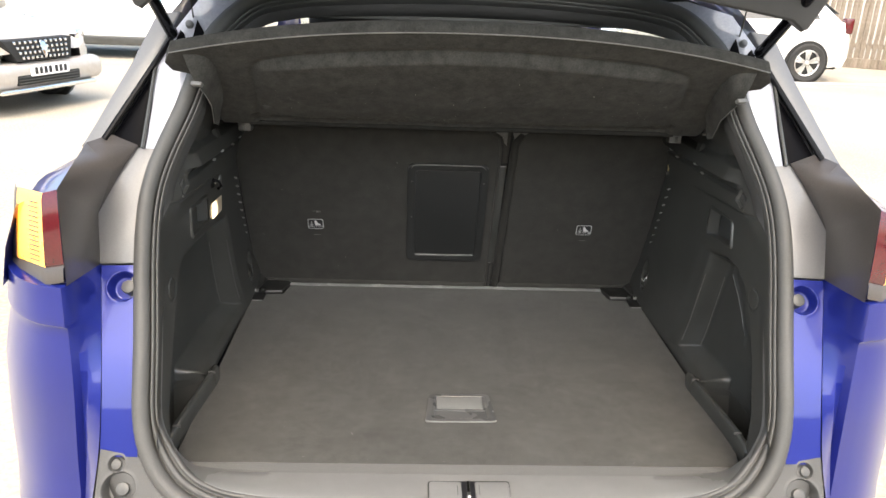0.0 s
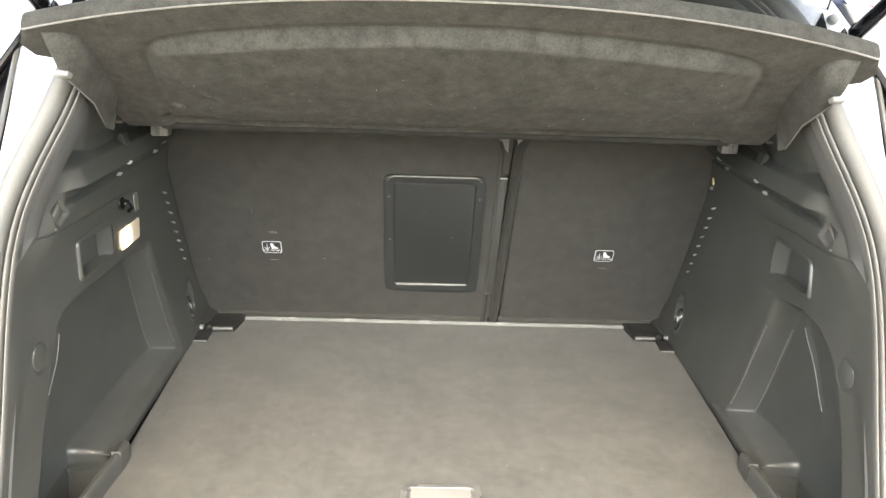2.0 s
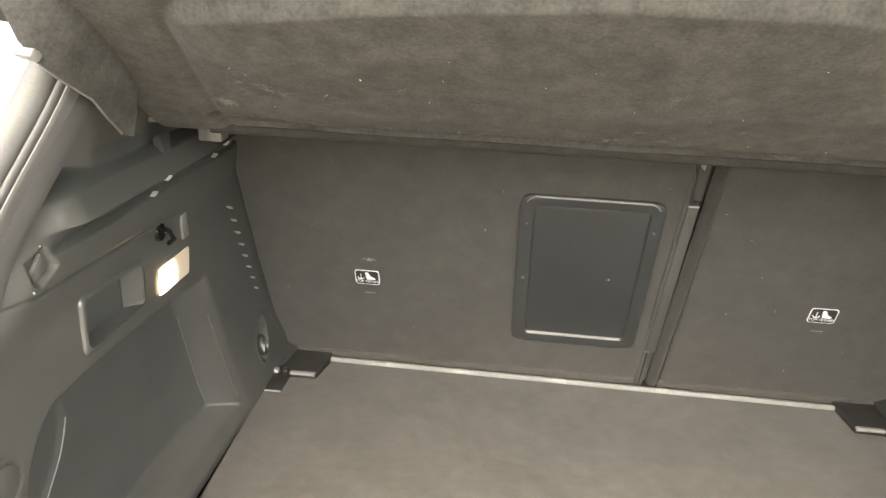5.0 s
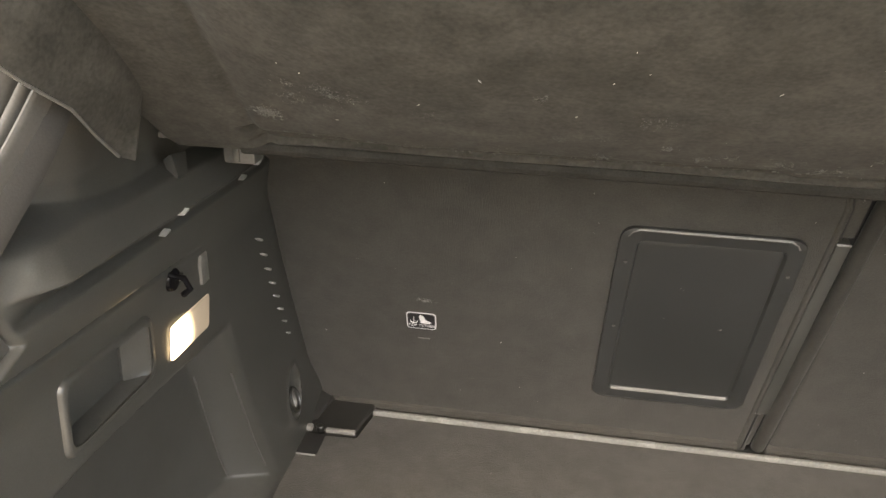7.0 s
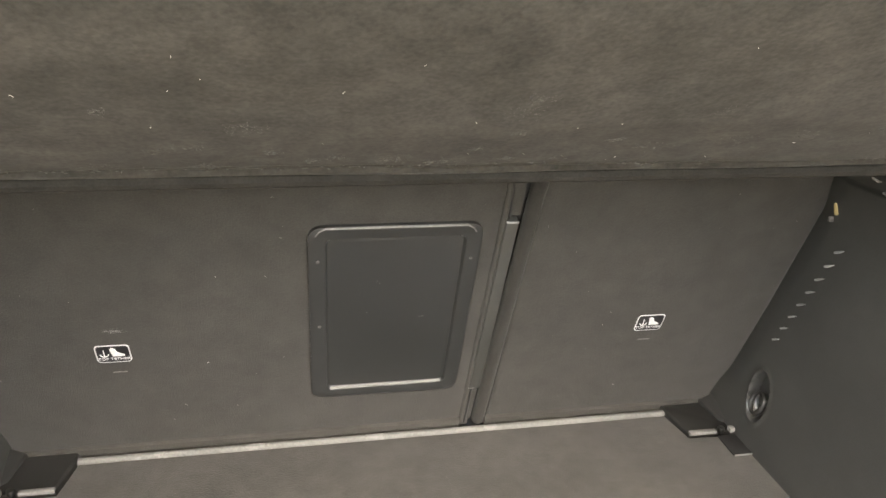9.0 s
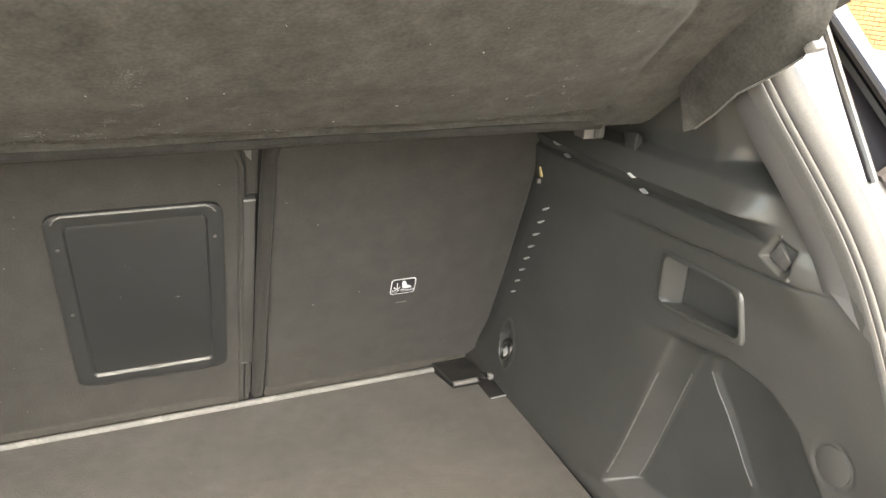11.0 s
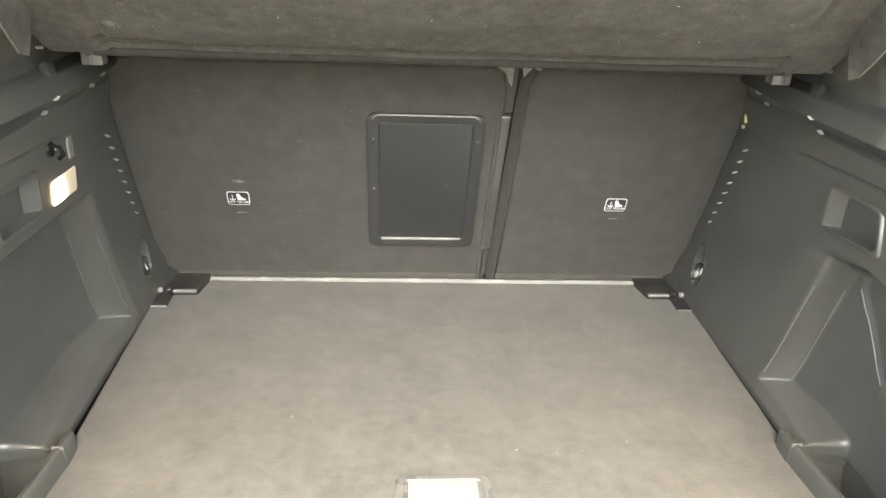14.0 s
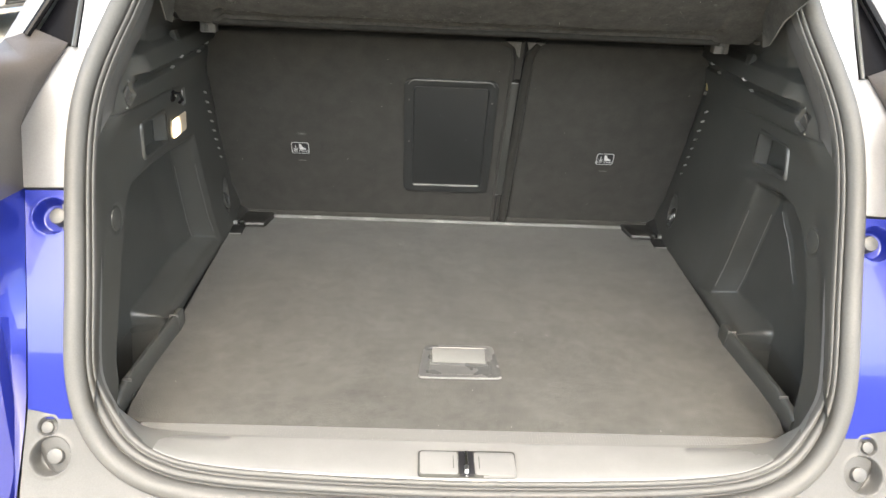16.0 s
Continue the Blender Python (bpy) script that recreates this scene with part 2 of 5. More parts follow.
def slab(pts, ext, bevel=0.0, seg=2):
    """A flat or gently bent outline pts (3D), made thick along ext."""
    bm = bmesh.new()
    front = [bm.verts.new(p) for p in pts]
    back = [bm.verts.new(Vector(p) + Vector(ext)) for p in pts]
    f = bm.faces.new(front)
    bm.faces.new(back[::-1])
    k = len(pts)
    for i in range(k):
        bm.faces.new((front[i], back[i], back[(i + 1) % k], front[(i + 1) % k]))
    bmesh.ops.recalc_face_normals(bm, faces=bm.faces)
    if bevel:
        bmesh.ops.bevel(bm, geom=list(f.edges), offset=bevel, segments=seg, profile=0.5, affect="EDGES")
    return bm


def sheet(P, close_u=False, close_v=False, name="sheet"):
    """A mesh from a grid of points P[u, v, 3]."""
    nu, nv = P.shape[:2]
    idx = np.arange(nu * nv).reshape(nu, nv)
    if close_u:
        idx = np.vstack([idx, idx[:1]])
    if close_v:
        idx = np.hstack([idx, idx[:, :1]])
    q = np.stack([idx[:-1, :-1], idx[1:, :-1], idx[1:, 1:], idx[:-1, 1:]], -1).reshape(-1, 4)
    me = bpy.data.meshes.new(name)
    me.from_pydata(P.reshape(-1, 3).tolist(), [], q.tolist())
    me.update()
    return me


def rounded(corners, r, n=5):
    """Corner points of a plane outline, each rounded by radius r."""
    out = []
    k = len(corners)
    for i in range(k):
        p, a, b = Vector(corners[i]), Vector(corners[i - 1]), Vector(corners[(i + 1) % k])
        da, db = (a - p), (b - p)
        c = min(r, da.length * 0.45, db.length * 0.45)
        s, e = p + da.normalized() * c, p + db.normalized() * c
        for j in range(n + 1):
            t = j / n
            out.append(tuple((1 - t) ** 2 * s + 2 * t * (1 - t) * p + t * t * e))
    return out


def inside(Y, Z, poly):
    """Signed distance to an outline in the plane, negative within."""
    P = np.array(poly, float)
    d = np.full(Y.shape, 9.0)
    wind = np.zeros(Y.shape, bool)
    for i in range(len(P)):
        (ay, az), (by, bz) = P[i], P[(i + 1) % len(P)]
        ey, ez = by - ay, bz - az
        t = np.clip(((Y - ay) * ey + (Z - az) * ez) / (ey * ey + ez * ez), 0, 1)
        d = np.minimum(d, np.hypot(Y - ay - t * ey, Z - az - t * ez))
        cross = ((az > Z) != (bz > Z)) & (Y < (by - ay) * (Z - az) / (bz - az + 1e-12) + ay)
        wind ^= cross
    return np.where(wind, -d, d)


def text_mesh(body, size, m, material, parent, name="lettering"):
    cu = bpy.data.curves.new(name, "FONT")
    cu.body, cu.size, cu.align_x, cu.align_y = body, size, "CENTER", "CENTER"
    cu.extrude = 0.0001
    tmp = bpy.data.objects.new(name, cu)
    scene.collection.objects.link(tmp)
    dg = bpy.context.evaluated_depsgraph_get()
    me = bpy.data.meshes.new_from_object(tmp.evaluated_get(dg))
    bpy.data.objects.remove(tmp)
    me.transform(m)
    me.materials.clear()
    return link_mesh(name, me, material, parent, "", 0)


# ---- the opening: one leaning plane ----
LEANP = 0.68
NRM = Vector((0, -1, LEANP)).normalized()


def y_open(z):
    return -0.030 + LEANP * (z - 0.79)


RING = [(0, 0.707), (0.15, 0.709), (0.25, 0.712), (0.33, 0.7155), (0.406, 0.7235), (0.465, 0.743), (0.504, 0.776), (0.528, 0.818), (0.537, 0.853), (0.547, 0.945), (0.554, 1.0), (0.562, 1.06), (0.567, 1.12),
        (0.566, 1.17), (0.556, 1.21), (0.541, 1.25), (0.519, 1.30), (0.502, 1.36), (0.488, 1.418), (0.455, 1.452), (0.417, 1.486), (0.32, 1.503), (0.16, 1.513), (0, 1.517)]



def ring_path(n=260):
    half = np.array(RING)
    full = np.vstack([half, (half[1:-1] * [-1, 1])[::-1]])
    full = np.vstack([full, full[:1]])
    d = np.r_[0, np.cumsum(np.hypot(*np.diff(full, axis=0).T))]
    u = np.linspace(0, d[-1], n, endpoint=False)
    p = np.stack([np.interp(u, d, full[:, 0]), np.interp(u, d, full[:, 1])], 1)
    for _ in range(6):
        p = 0.25 * np.roll(p, 1, 0) + 0.5 * p + 0.25 * np.roll(p, -1, 0)
    tan = np.roll(p, -1, 0) - np.roll(p, 1, 0)
    tan[:, 1] *= math.hypot(1, LEANP)
    tan /= np.linalg.norm(tan, axis=1)[:, None]
    out = np.stack([tan[:, 1], -tan[:, 0]], 1)
    P = np.stack([p[:, 0], y_open(p[:, 1]), p[:, 1]], 1)
    h = math.hypot(1, LEANP)
    O = np.stack([out[:, 0], out[:, 1] * LEANP / h, out[:, 1] / h], 1)
    return P, O


def sink(P):
    """The foot of the opening lies a little lower and further in than the plane."""
    P = np.asarray(P, float)
    return P + (P - np.array([0, -0.86, 1.46])) * (0.034 * (1 - sm(0.71, 0.93, P[..., 2])))[..., None]


FLAT, RO = ring_path()
RP = sink(FLAT)
NV = np.array(NRM)


def sweep(profile, name):
    """A profile of (outward, towards the rear) offsets, swept round the opening."""
    pr = np.array(profile)
    # the inner ribs are squeezed together up the sides and over the top
    squeeze = np.where(pr[None, :, 0] < 0, 1 - 0.5 * sm(0.75, 0.84, RP[:, 2])[:, None], 1.0)
    out = (pr[None, :, 0] * squeeze)[..., None]
    P = RP[:, None, :] + out * RO[:, None, :] + pr[None, :, 1, None] * NV[None, None, :]
    return sheet(P, close_u=True, close_v=True, name=name)


car = thing("estate_car", "bright blue family car with its tailgate raised and boot empty", "car")

# ---- boot floor ----
MATZ = 0.70
floor_thing = thing("boot_floor_board", "black carpeted boot floor board with a recessed grip", "floor board")


def floor_board():
    out = [(-0.503, 0.0775), (0, 0.0735), (0.503, 0.0775), (0.526, 0.086), (0.534, 0.12), (0.537, 0.40), (0.5375, 0.60), (0.539, 0.80), (0.539, 0.833), (0.46, 0.836), (0.447, 0.897),
           (-0.447, 0.897), (-0.46, 0.836), (-0.539, 0.833), (-0.539, 0.80), (-0.5365, 0.60), (-0.534, 0.40), (-0.532, 0.12), (-0.526, 0.086)]
    part("board", slab([(x, y, MATZ) for x, y in out], (0, 0, -0.025), 0.004, 2), CARPET, floor_thing)
    part("edge_strip", slab([(-0.449, 0.8985, 0.7045), (0.449, 0.8985, 0.7045), (0.449, 0.9065, 0.7045), (-0.449, 0.9065, 0.7045)], (0, 0, -0.02), 0.0025), RAIL, floor_thing, "pale grey edge strip")
    # recessed grip: bezel ring, cup and plate
    o = rounded([(-0.070, 0.209), (0.078, 0.211), (0.068, 0.315), (-0.059, 0.313)], 0.012)
    i = rounded([(-0.057, 0.219), (0.065, 0.221), (0.058, 0.307), (-0.050, 0.306)], 0.008)
    c = rounded([(-0.052, 0.223), (0.060, 0.225), (0.055, 0.305), (-0.047, 0.304)], 0.007)
    rows = [[(x, y, MATZ + 0.0005) for x, y in o], [(x, y, MATZ + 0.0035) for x, y in o], [(x, y, MATZ + 0.0038) for x, y in i], [(x, y, MATZ + 0.0012) for x, y in c]]
    P = np.array(rows)
    handle = link_mesh("grip", sheet(P, close_v=True), GRIPGREY, floor_thing, "dark plastic recessed grip")
    part("grip_rim", tube([(-0.068, 0.214, MATZ + 0.003), (-0.064, 0.2105, MATZ + 0.003), (-0.05, 0.2095, MATZ + 0.003), (0.06, 0.2110, MATZ + 0.003), (0.072, 0.2125, MATZ + 0.003), (0.076, 0.216, MATZ + 0.003)], 0.0018, 8), PLATEGREY, handle, "pale near rim")
    bm = bmesh.new()
    bm.faces.new([bm.verts.new((x, y, MATZ + 0.0012)) for x, y in c])
    part("grip_cup", bm, GRIPGREY, handle)
    part("grip_plate", box((0.0035, 0.2805, MATZ + 0.0026), (0.096, 0.045, 0.003), 0.0012, rot=Euler((radians(2.5), 0, 0)).to_matrix().to_4x4()), PLATEGREY, handle, "pale grey grip plate")
    part("grip_lip", box((0.0035, 0.2545, MATZ + 0.0022), (0.104, 0.005, 0.003), 0.0012), GRIPGREY, handle)
    # corner fittings beside the seats
    for s in (-1, 1):
        part("corner_cover", slab([(s * 0.462, 0.842, 0.702), (s * 0.552, 0.842, 0.702), (s * 0.552, 0.93, 0.704), (s * 0.449, 0.93, 0.704), (s * 0.449, 0.908, 0.702)], (0, 0, -0.02), 0.004), CORNERBLACK, floor_thing)
        part("corner_bar", box((s * 0.484, 0.840, 0.7045), (0.046, 0.009, 0.006), 0.002), RAIL, floor_thing, "bright corner bar")
        part("corner_bar", box((s * 0.5390, 0.838, 0.7075), (0.024, 0.010, 0.008), 0.0015), RAIL, floor_thing, "bright corner bar")
        part("corner_flap", box((s * 0.523, 0.807, 0.7015), (0.036, 0.048, 0.003), 0.001), DARKVOID, floor_thing)
        part("flap_edge", box((s * 0.523, 0.7825, 0.7020), (0.034, 0.0014, 0.0030), 0.0004), RAIL, floor_thing, "pale flap edge")
        part("corner_ramp", slab([(s * 0.518, 0.918, 0.712), (s * 0.528, 0.866, 0.706), (s * 0.551, 0.848, 0.709), (s * 0.554, 0.880, 0.728), (s * 0.552, 0.912, 0.736)], (0, 0.004, -0.03), 0.004, 3), CORNERBLACK, floor_thing)
        part("corner_pin", cyl((s * 0.5165, 0.842, 0.700), (s * 0.5165, 0.842, 0.7095), 0.0055, n=14, bevel=0.001), DARKSTEEL, floor_thing)


floor_board()


# ---- seat backs ----
SEATTAN = 0.36
SU, SN = Vector((0, -SEATTAN, 1)).normalized(), Vector((0, -1, -SEATTAN)).normalized()


def on_seat(x, z, h=0.0):
    """A place on the leaning seat backs, h proud of the felt."""
    return Vector((x, 0.853 - SEATTAN * (z - 0.90), z)) + SN * h


def seat_panel(x0, x1, name):
    rtl, rtr = (0.03, 0.034) if x0 < 0 else (0.034, 0.03)
    out = [(x0, 0.685), (x1, 0.685)]
    for cx, r, a0 in ((x1, rtr, 0), (x0, rtl, 90)):
        for j in range(9):
            a = radians(a0 + 90 * j / 8)
            out.append(((cx - r if a0 == 0 else cx + r) + r * math.cos(a), 1.184 - r + r * math.sin(a)))
    return slab([on_seat(x, z) for x, z in out], -SN * 0.06, 0.010, 3)


def rect_ring(x0, x1, z0, z1, r, h):
    return [tuple(on_seat(x, z, h)) for x, z in rounded([(x0, z0), (x1, z0), (x1, z1), (x0, z1)], r)]


def tether_label(x, z, parent):
    lab = part("tether_label", slab(rect_ring(x - 0.021, x + 0.021, z - 0.0155, z + 0.0155, 0.006, 0.0006), SN * -0.001), WHITEINK, parent, "small black and white label")
    part("label_field", slab(rect_ring(x - 0.0195, x + 0.0195, z - 0.0142, z + 0.0142, 0.005, 0.0010), SN * -0.0005), BLACKINK, lab)
    m = Matrix.Translation(on_seat(x, z - 0.0085, 0.0013)) @ Matrix((Vector((1, 0, 0)), SU, SN)).transposed().to_4x4()
    text_mesh("TOP TETHER", 0.0068, m, WHITEINK, lab)
    # anchor at one side, seat shape with a strap at the other
    bm = slab([on_seat(x + a, z + b, 0.0013) for a, b in ((-0.001, -0.004), (0.013, -0.004), (0.014, -0.001), (0.006, 0.003), (0.003, 0.010), (-0.001, 0.012), (-0.003, 0.009))], SN * -0.0004)
    part("pictogram", bm, WHITEINK, lab)
    bm = tube([on_seat(x - 0.0105 + 0.005 * math.cos(a), z + 0.0005 + 0.0045 * math.sin(a), 0.0013) for a in np.linspace(math.pi, 2 * math.pi, 9)], 0.0007, 5)
    tube([on_seat(x - 0.0105, z - 0.004, 0.0013), on_seat(x - 0.0105, z + 0.008, 0.0013)], 0.0007, 5, bm=bm)
    part("pictogram", bm, WHITEINK, lab)


def seats():
    wide = thing("rear_seat_back", "wide black felt seat back with a load-through hatch", "seat back", "rear seat backs")
    narrow = thing("rear_seat_back", "narrow black felt seat back, upright and latched", "seat back", "rear seat backs")
    part("back_panel", seat_panel(-0.557, 0.126, "wide"), SEATCLOTH, wide)
    part("back_panel", seat_panel(0.150, 0.557, "narrow"), SEATCLOTH, narrow)
    tether_label(-0.3665, 0.901, wide)
    tether_label(0.3685, 0.901, narrow)
    for x, seat in ((-0.3665, wide), (0.3685, narrow)):
        part("scuff_mark", box(on_seat(x + 0.002, 0.866, -0.0004), (0.018, 0.0018, 0.0022), 0.0007), CLIPGREY, seat)
    # load-through hatch: frame and lid
    fr = [rect_ring(-0.119, 0.091, 0.790, 1.095, 0.020, h) for h in (0.0, 0.005)]
    fr += [rect_ring(-0.114, 0.086, 0.793, 1.092, 0.018, 0.0065), rect_ring(-0.099, 0.072, 0.808, 1.078, 0.010, 0.0055), rect_ring(-0.096, 0.069, 0.811, 1.075, 0.008, 0.0015)]
    hatch = link_mesh("hatch_frame", sheet(np.array(fr), close_v=True), HATCHPLASTIC, wide, "black plastic hatch frame", 25)
    part("hatch_lid", slab(rect_ring(-0.0965, 0.0695, 0.8105, 1.0755, 0.008, 0.002), SN * -0.004, 0.001), HATCHPLASTIC, hatch)
    # pale bar stands for the highlight along the lid's lower edge
    part("lid_glint", tube([on_seat(-0.0935, 0.8085, 0.0042), on_seat(0.0655, 0.8095, 0.0042)], 0.0026, 10), RAIL, hatch, "pale line painted as the lower edge's highlight")
    part("hatch_lip", tube([on_seat(x, z, 0.0052) for x, z in [(-0.110, 1.083), (-0.106, 1.089), (-0.098, 1.0935), (0.070, 1.0935), (0.078, 1.089), (0.082, 1.083)]], 0.0018, 6), RAIL, hatch, "pale upper edge")
    for x, z in ((-0.108, 1.045), (0.080, 1.043), (-0.107, 0.936)):
        part("hatch_screw", cyl(on_seat(x, z, 0.005), on_seat(x, z, 0.0075), 0.0022, n=10), CLIPGREY, hatch)
    # strips along the split
    part("split_strip", slab([on_seat(0.113, 0.787, 0.006), on_seat(0.130, 0.787, 0.006), on_seat(0.1335, 1.094, 0.006), on_seat(0.1175, 1.094, 0.006)], -SN * 0.018, 0.002), PLASTIC, wide, "smooth grey strip beside the split")
    part("split_edge", tube([on_seat(0.1115, 0.70, -0.001), on_seat(0.1135, 0.95, 0.0), on_seat(0.116, 1.14, -0.001), on_seat(0.108, 1.170, -0.003), on_seat(0.085, 1.181, -0.005)], 0.0045, 10), SEATCLOTH, wide)
    part("split_groove", tube([on_seat(0.1165, 0.70, 0.0012), on_seat(0.118, 0.785, 0.0012)], 0.0016, 6), DARKVOID, wide)
    part("split_groove", tube([on_seat(0.1205, 1.098, 0.0012), on_seat(0.1195, 1.140, 0.0012), on_seat(0.112, 1.172, -0.001)], 0.0016, 6), DARKVOID, wide)
    part("split_cap", box(on_seat(0.1255, 1.0945, 0.005), (0.016, 0.004, 0.003), 0.001), RAIL, wide, "pale strip end")
    part("split_cap", box(on_seat(0.1165, 0.786, 0.003), (0.009, 0.004, 0.003), 0.001), RAIL, wide, "pale strip end")
    part("split_roll", tube([on_seat(0.1385, 0.703, 0.000), on_seat(0.1440, 0.95, 0.002), on_seat(0.1490, 1.12, 0.001), on_seat(0.152, 1.160, -0.001), on_seat(0.166, 1.182, -0.006)], 0.0100, 14), ROLLCLOTH, narrow, "dark felt roll along the split")
    part("roll_seam", tube([on_seat(0.1500, 0.705, 0.0005), on_seat(0.1545, 0.95, 0.0015), on_seat(0.1590, 1.13, 0.0005)], 0.0013, 6), DARKVOID, narrow)
    part("split_filler", slab([on_seat(0.108, 0.70, -0.008), on_seat(0.150, 0.70, -0.008), on_seat(0.172, 1.186, -0.008), on_seat(0.096, 1.186, -0.008)], -SN * 0.02, 0.002), DARKVOID, narrow, "black gap of the split")
    part("split_felt", slab([on_seat(x, z, -0.0012) for x, z in ((0.1205, 1.099), (0.1365, 1.099), (0.1370, 1.186), (0.1205, 1.186))], -SN * 0.01, 0.003), SEATCLOTH, wide)
    part("split_felt", slab([on_seat(x, z, -0.0012) for x, z in ((0.1185, 0.702), (0.1280, 0.702), (0.1290, 0.784), (0.1195, 0.784))], -SN * 0.01, 0.003), SEATCLOTH, wide)
    for seat, tri in ((wide, ((0.098, 1.1865), (0.1285, 1.1865), (0.1285, 1.150), (0.122, 1.158), (0.116, 1.174))), (narrow, ((0.1415, 1.1865), (0.180, 1.1865), (0.164, 1.174), (0.156, 1.160), (0.152, 1.150)))):
        part("corner_patch", slab([on_seat(x, z, 0.0006) for x, z in tri], -SN * 0.003, 0.001), CLIPGREY, seat, "pale wedge at the top of the split")
    # latch tag between the narrow seat and the side lining
    part("latch", box((0.549, 0.742, 1.140), (0.010, 0.012, 0.022), 0.003), BLACKGLOSS, narrow, "black seat latch")
    part("latch_tag", box((0.546, 0.752, 1.108), (0.008, 0.006, 0.016), 0.002, rot=Euler((radians(-20), 0, 0)).to_matrix().to_4x4()), TAGYELLOW, narrow, "small yellow tag")
    part("latch_pin", box((0.546, 0.758, 1.092), (0.008, 0.005, 0.007), 0.001), CLIPGREY, narrow)
    # foot roll along the bottom of the seats
    part("seat_foot", tube([on_seat(-0.53, 0.700, -0.004), on_seat(0.108, 0.700, -0.004)], 0.012, 10), SEATCLOTH, wide)
    part("seat_foot", tube([on_seat(0.150, 0.700, -0.004), on_seat(0.53, 0.700, -0.004)], 0.012, 10), SEATCLOTH, narrow)


seats()


# ---- side trims ----
def x_seal(z):
    """Half width of the opening, at the inner foot of the seal."""
    half = np.array(RING)
    return np.interp(np.maximum(z, 0.845), half[:, 1], half[:, 0]) - 0.0145


def side_trim(s):
    side = thing("boot_side_trim", "black moulded boot side lining with a storage scoop" + (" and lit lamp" if s < 0 else " and finger pull"), "trim panel", "boot side linings")
    zs = np.r_[np.linspace(0.694, 0.765, 44), np.linspace(0.767, 1.02, 96)[1:], np.linspace(1.02, 1.235, 150)[1:], np.linspace(1.235, 1.36, 40)[1:]]
    U, Z = np.meshgrid(np.linspace(0, 1, 360), zs, indexing="ij")
    yr = y_open(np.maximum(Z, 0.80)) + 0.010 + 0.03 * sm(0.80, 0.74, Z)
    Y = yr + U * (0.955 - yr)
    X = 0.541 + 0.006 * sm(0.70, 0.80, Z) - 0.006 * sm(0.6, 0.8, Y) * (1 - sm(0.75, 1.0, Z)) + 0.007 * sm(0.0, 0.05, Y - 0.815 + SEATTAN * (Z - 0.90)) * sm(0.74, 0.80, Z)
    # the wall leans in below the ledge, which stands proud over a dark undercut
    on = sm(0.300, 0.352, Y)
    low, lip, top = 1.158 + 0.03 * (0.5 - Y), 1.179 + 0.04 * np.clip(0.5 - Y, -0.1, 0.2), 1.205 + 0.05 * np.clip(0.5 - Y, -0.1, 0.12)
    X = X - 0.015 * sm(1.085, 1.160, Z)
    under = np.clip((Z - low) / (lip - low), 0, 1)
    X = X - on * 0.019 * (0.85 * under + 0.15 * sm(0, 1, under)) + on * (0.007 + 0.006 * (1 - sm(0.36, 0.60, Y))) * sm(-0.003, 0.004, Z - low) * sm(-0.001, 0.005, lip - Z)
    face = np.clip((Z - lip) / (top - lip), 0, 1)
    X = X + 0.010 * face * on
    # above the ledge the wall steps out, with a facet turned to the rear
    wall = np.minimum(0.556 - 0.021 * sm(0.352, 0.402, Y) + 0.010 * sm(0.46, 0.56, Y), x_seal(Z) + 0.028 - 0.024 * sm(0.352, 0.402, Y) + 0.006 * sm(0.5, 0.6, Y))
    step = np.clip((Z - top) / (0.009 + 0.012 * (1 - sm(0.34, 0.44, Y))), 0, 1)
    step = 0.6 * step + 0.4 * sm(0, 1, step)
    X = X * (1 - step) + np.where(Z > top, wall, X) * step
    # joint between the upper and the lower lining
    joint = 1.1395 - 0.085 * np.clip(Y - 0.226, -0.05, 0.4)
    X = X + 0.0035 * np.exp(-((Z - joint) / 0.0020) ** 2) * (1 - sm(0.50, 0.60, Y)) + 0.0012 * sm(-0.002, 0.002, joint - Z) * (1 - sm(0.50, 0.60, Y))
    # rear margin runs to the seal
    w = sm(0.0, 0.075, Y - yr)
    X = x_seal(Z) * (1 - w) + X * w
    # storage scoop: front wall, roof and rear wall, sloping foot, back
    if s > 0:
        y_in, spread, bevel = 0.493 - 0.29 * (Z - 0.735), 0.021 - 0.02 * (Z - 0.735), 0.060
        roof = [(0.64, 0.60), (0.64, 0.90), (0.515, 0.985), (0.43, 1.006), (0.345, 1.022), (0.285, 1.018), (0.244, 0.998), (0.205, 0.955), (0.176, 0.906), (0.13, 0.80), (0.105, 0.70), (0.105, 0.60)]
        fold = [(0.409, 0.957), (0.396, 0.936), (0.383, 0.918), (0.371, 0.900), (0.358, 0.883), (0.344, 0.866), (0.327, 0.849)]
    else:
        y_in, spread, bevel = 0.676 - 0.26 * (Z - 0.735), 0.028 - 0.06 * (Z - 0.735), 0.016
        roof = [(0.84, 0.60), (0.80, 0.93), (0.655, 0.990), (0.48, 1.006), (0.387, 1.013), (0.293, 1.013), (0.268, 0.999), (0.248, 0.973), (0.205, 0.900), (0.15, 0.80), (0.105, 0.70), (0.105, 0.60)]
        fold = [(0.385, 0.925), (0.376, 0.906), (0.366, 0.890), (0.356, 0.878), (0.345, 0.868), (0.326, 0.850)]
    q = y_in - Y
    first = 0.10 * sm(-bevel - spread, -spread, q)
    front = np.maximum(first, 0.10 + 0.90 * np.clip((q + spread) / spread, 0, 1))
    front = np.where(q > -spread, front, first)
    rim = -inside(Y, Z, roof)
    back = np.clip(rim / 0.030, 0, 1)
    back = 0.55 * back + 0.45 * sm(0, 1, back)
    foot = np.interp(Z, [0.706, 0.714, 0.726, 0.739, 0.743], [0.0, 0.05, 0.16, 0.98, 1.0])
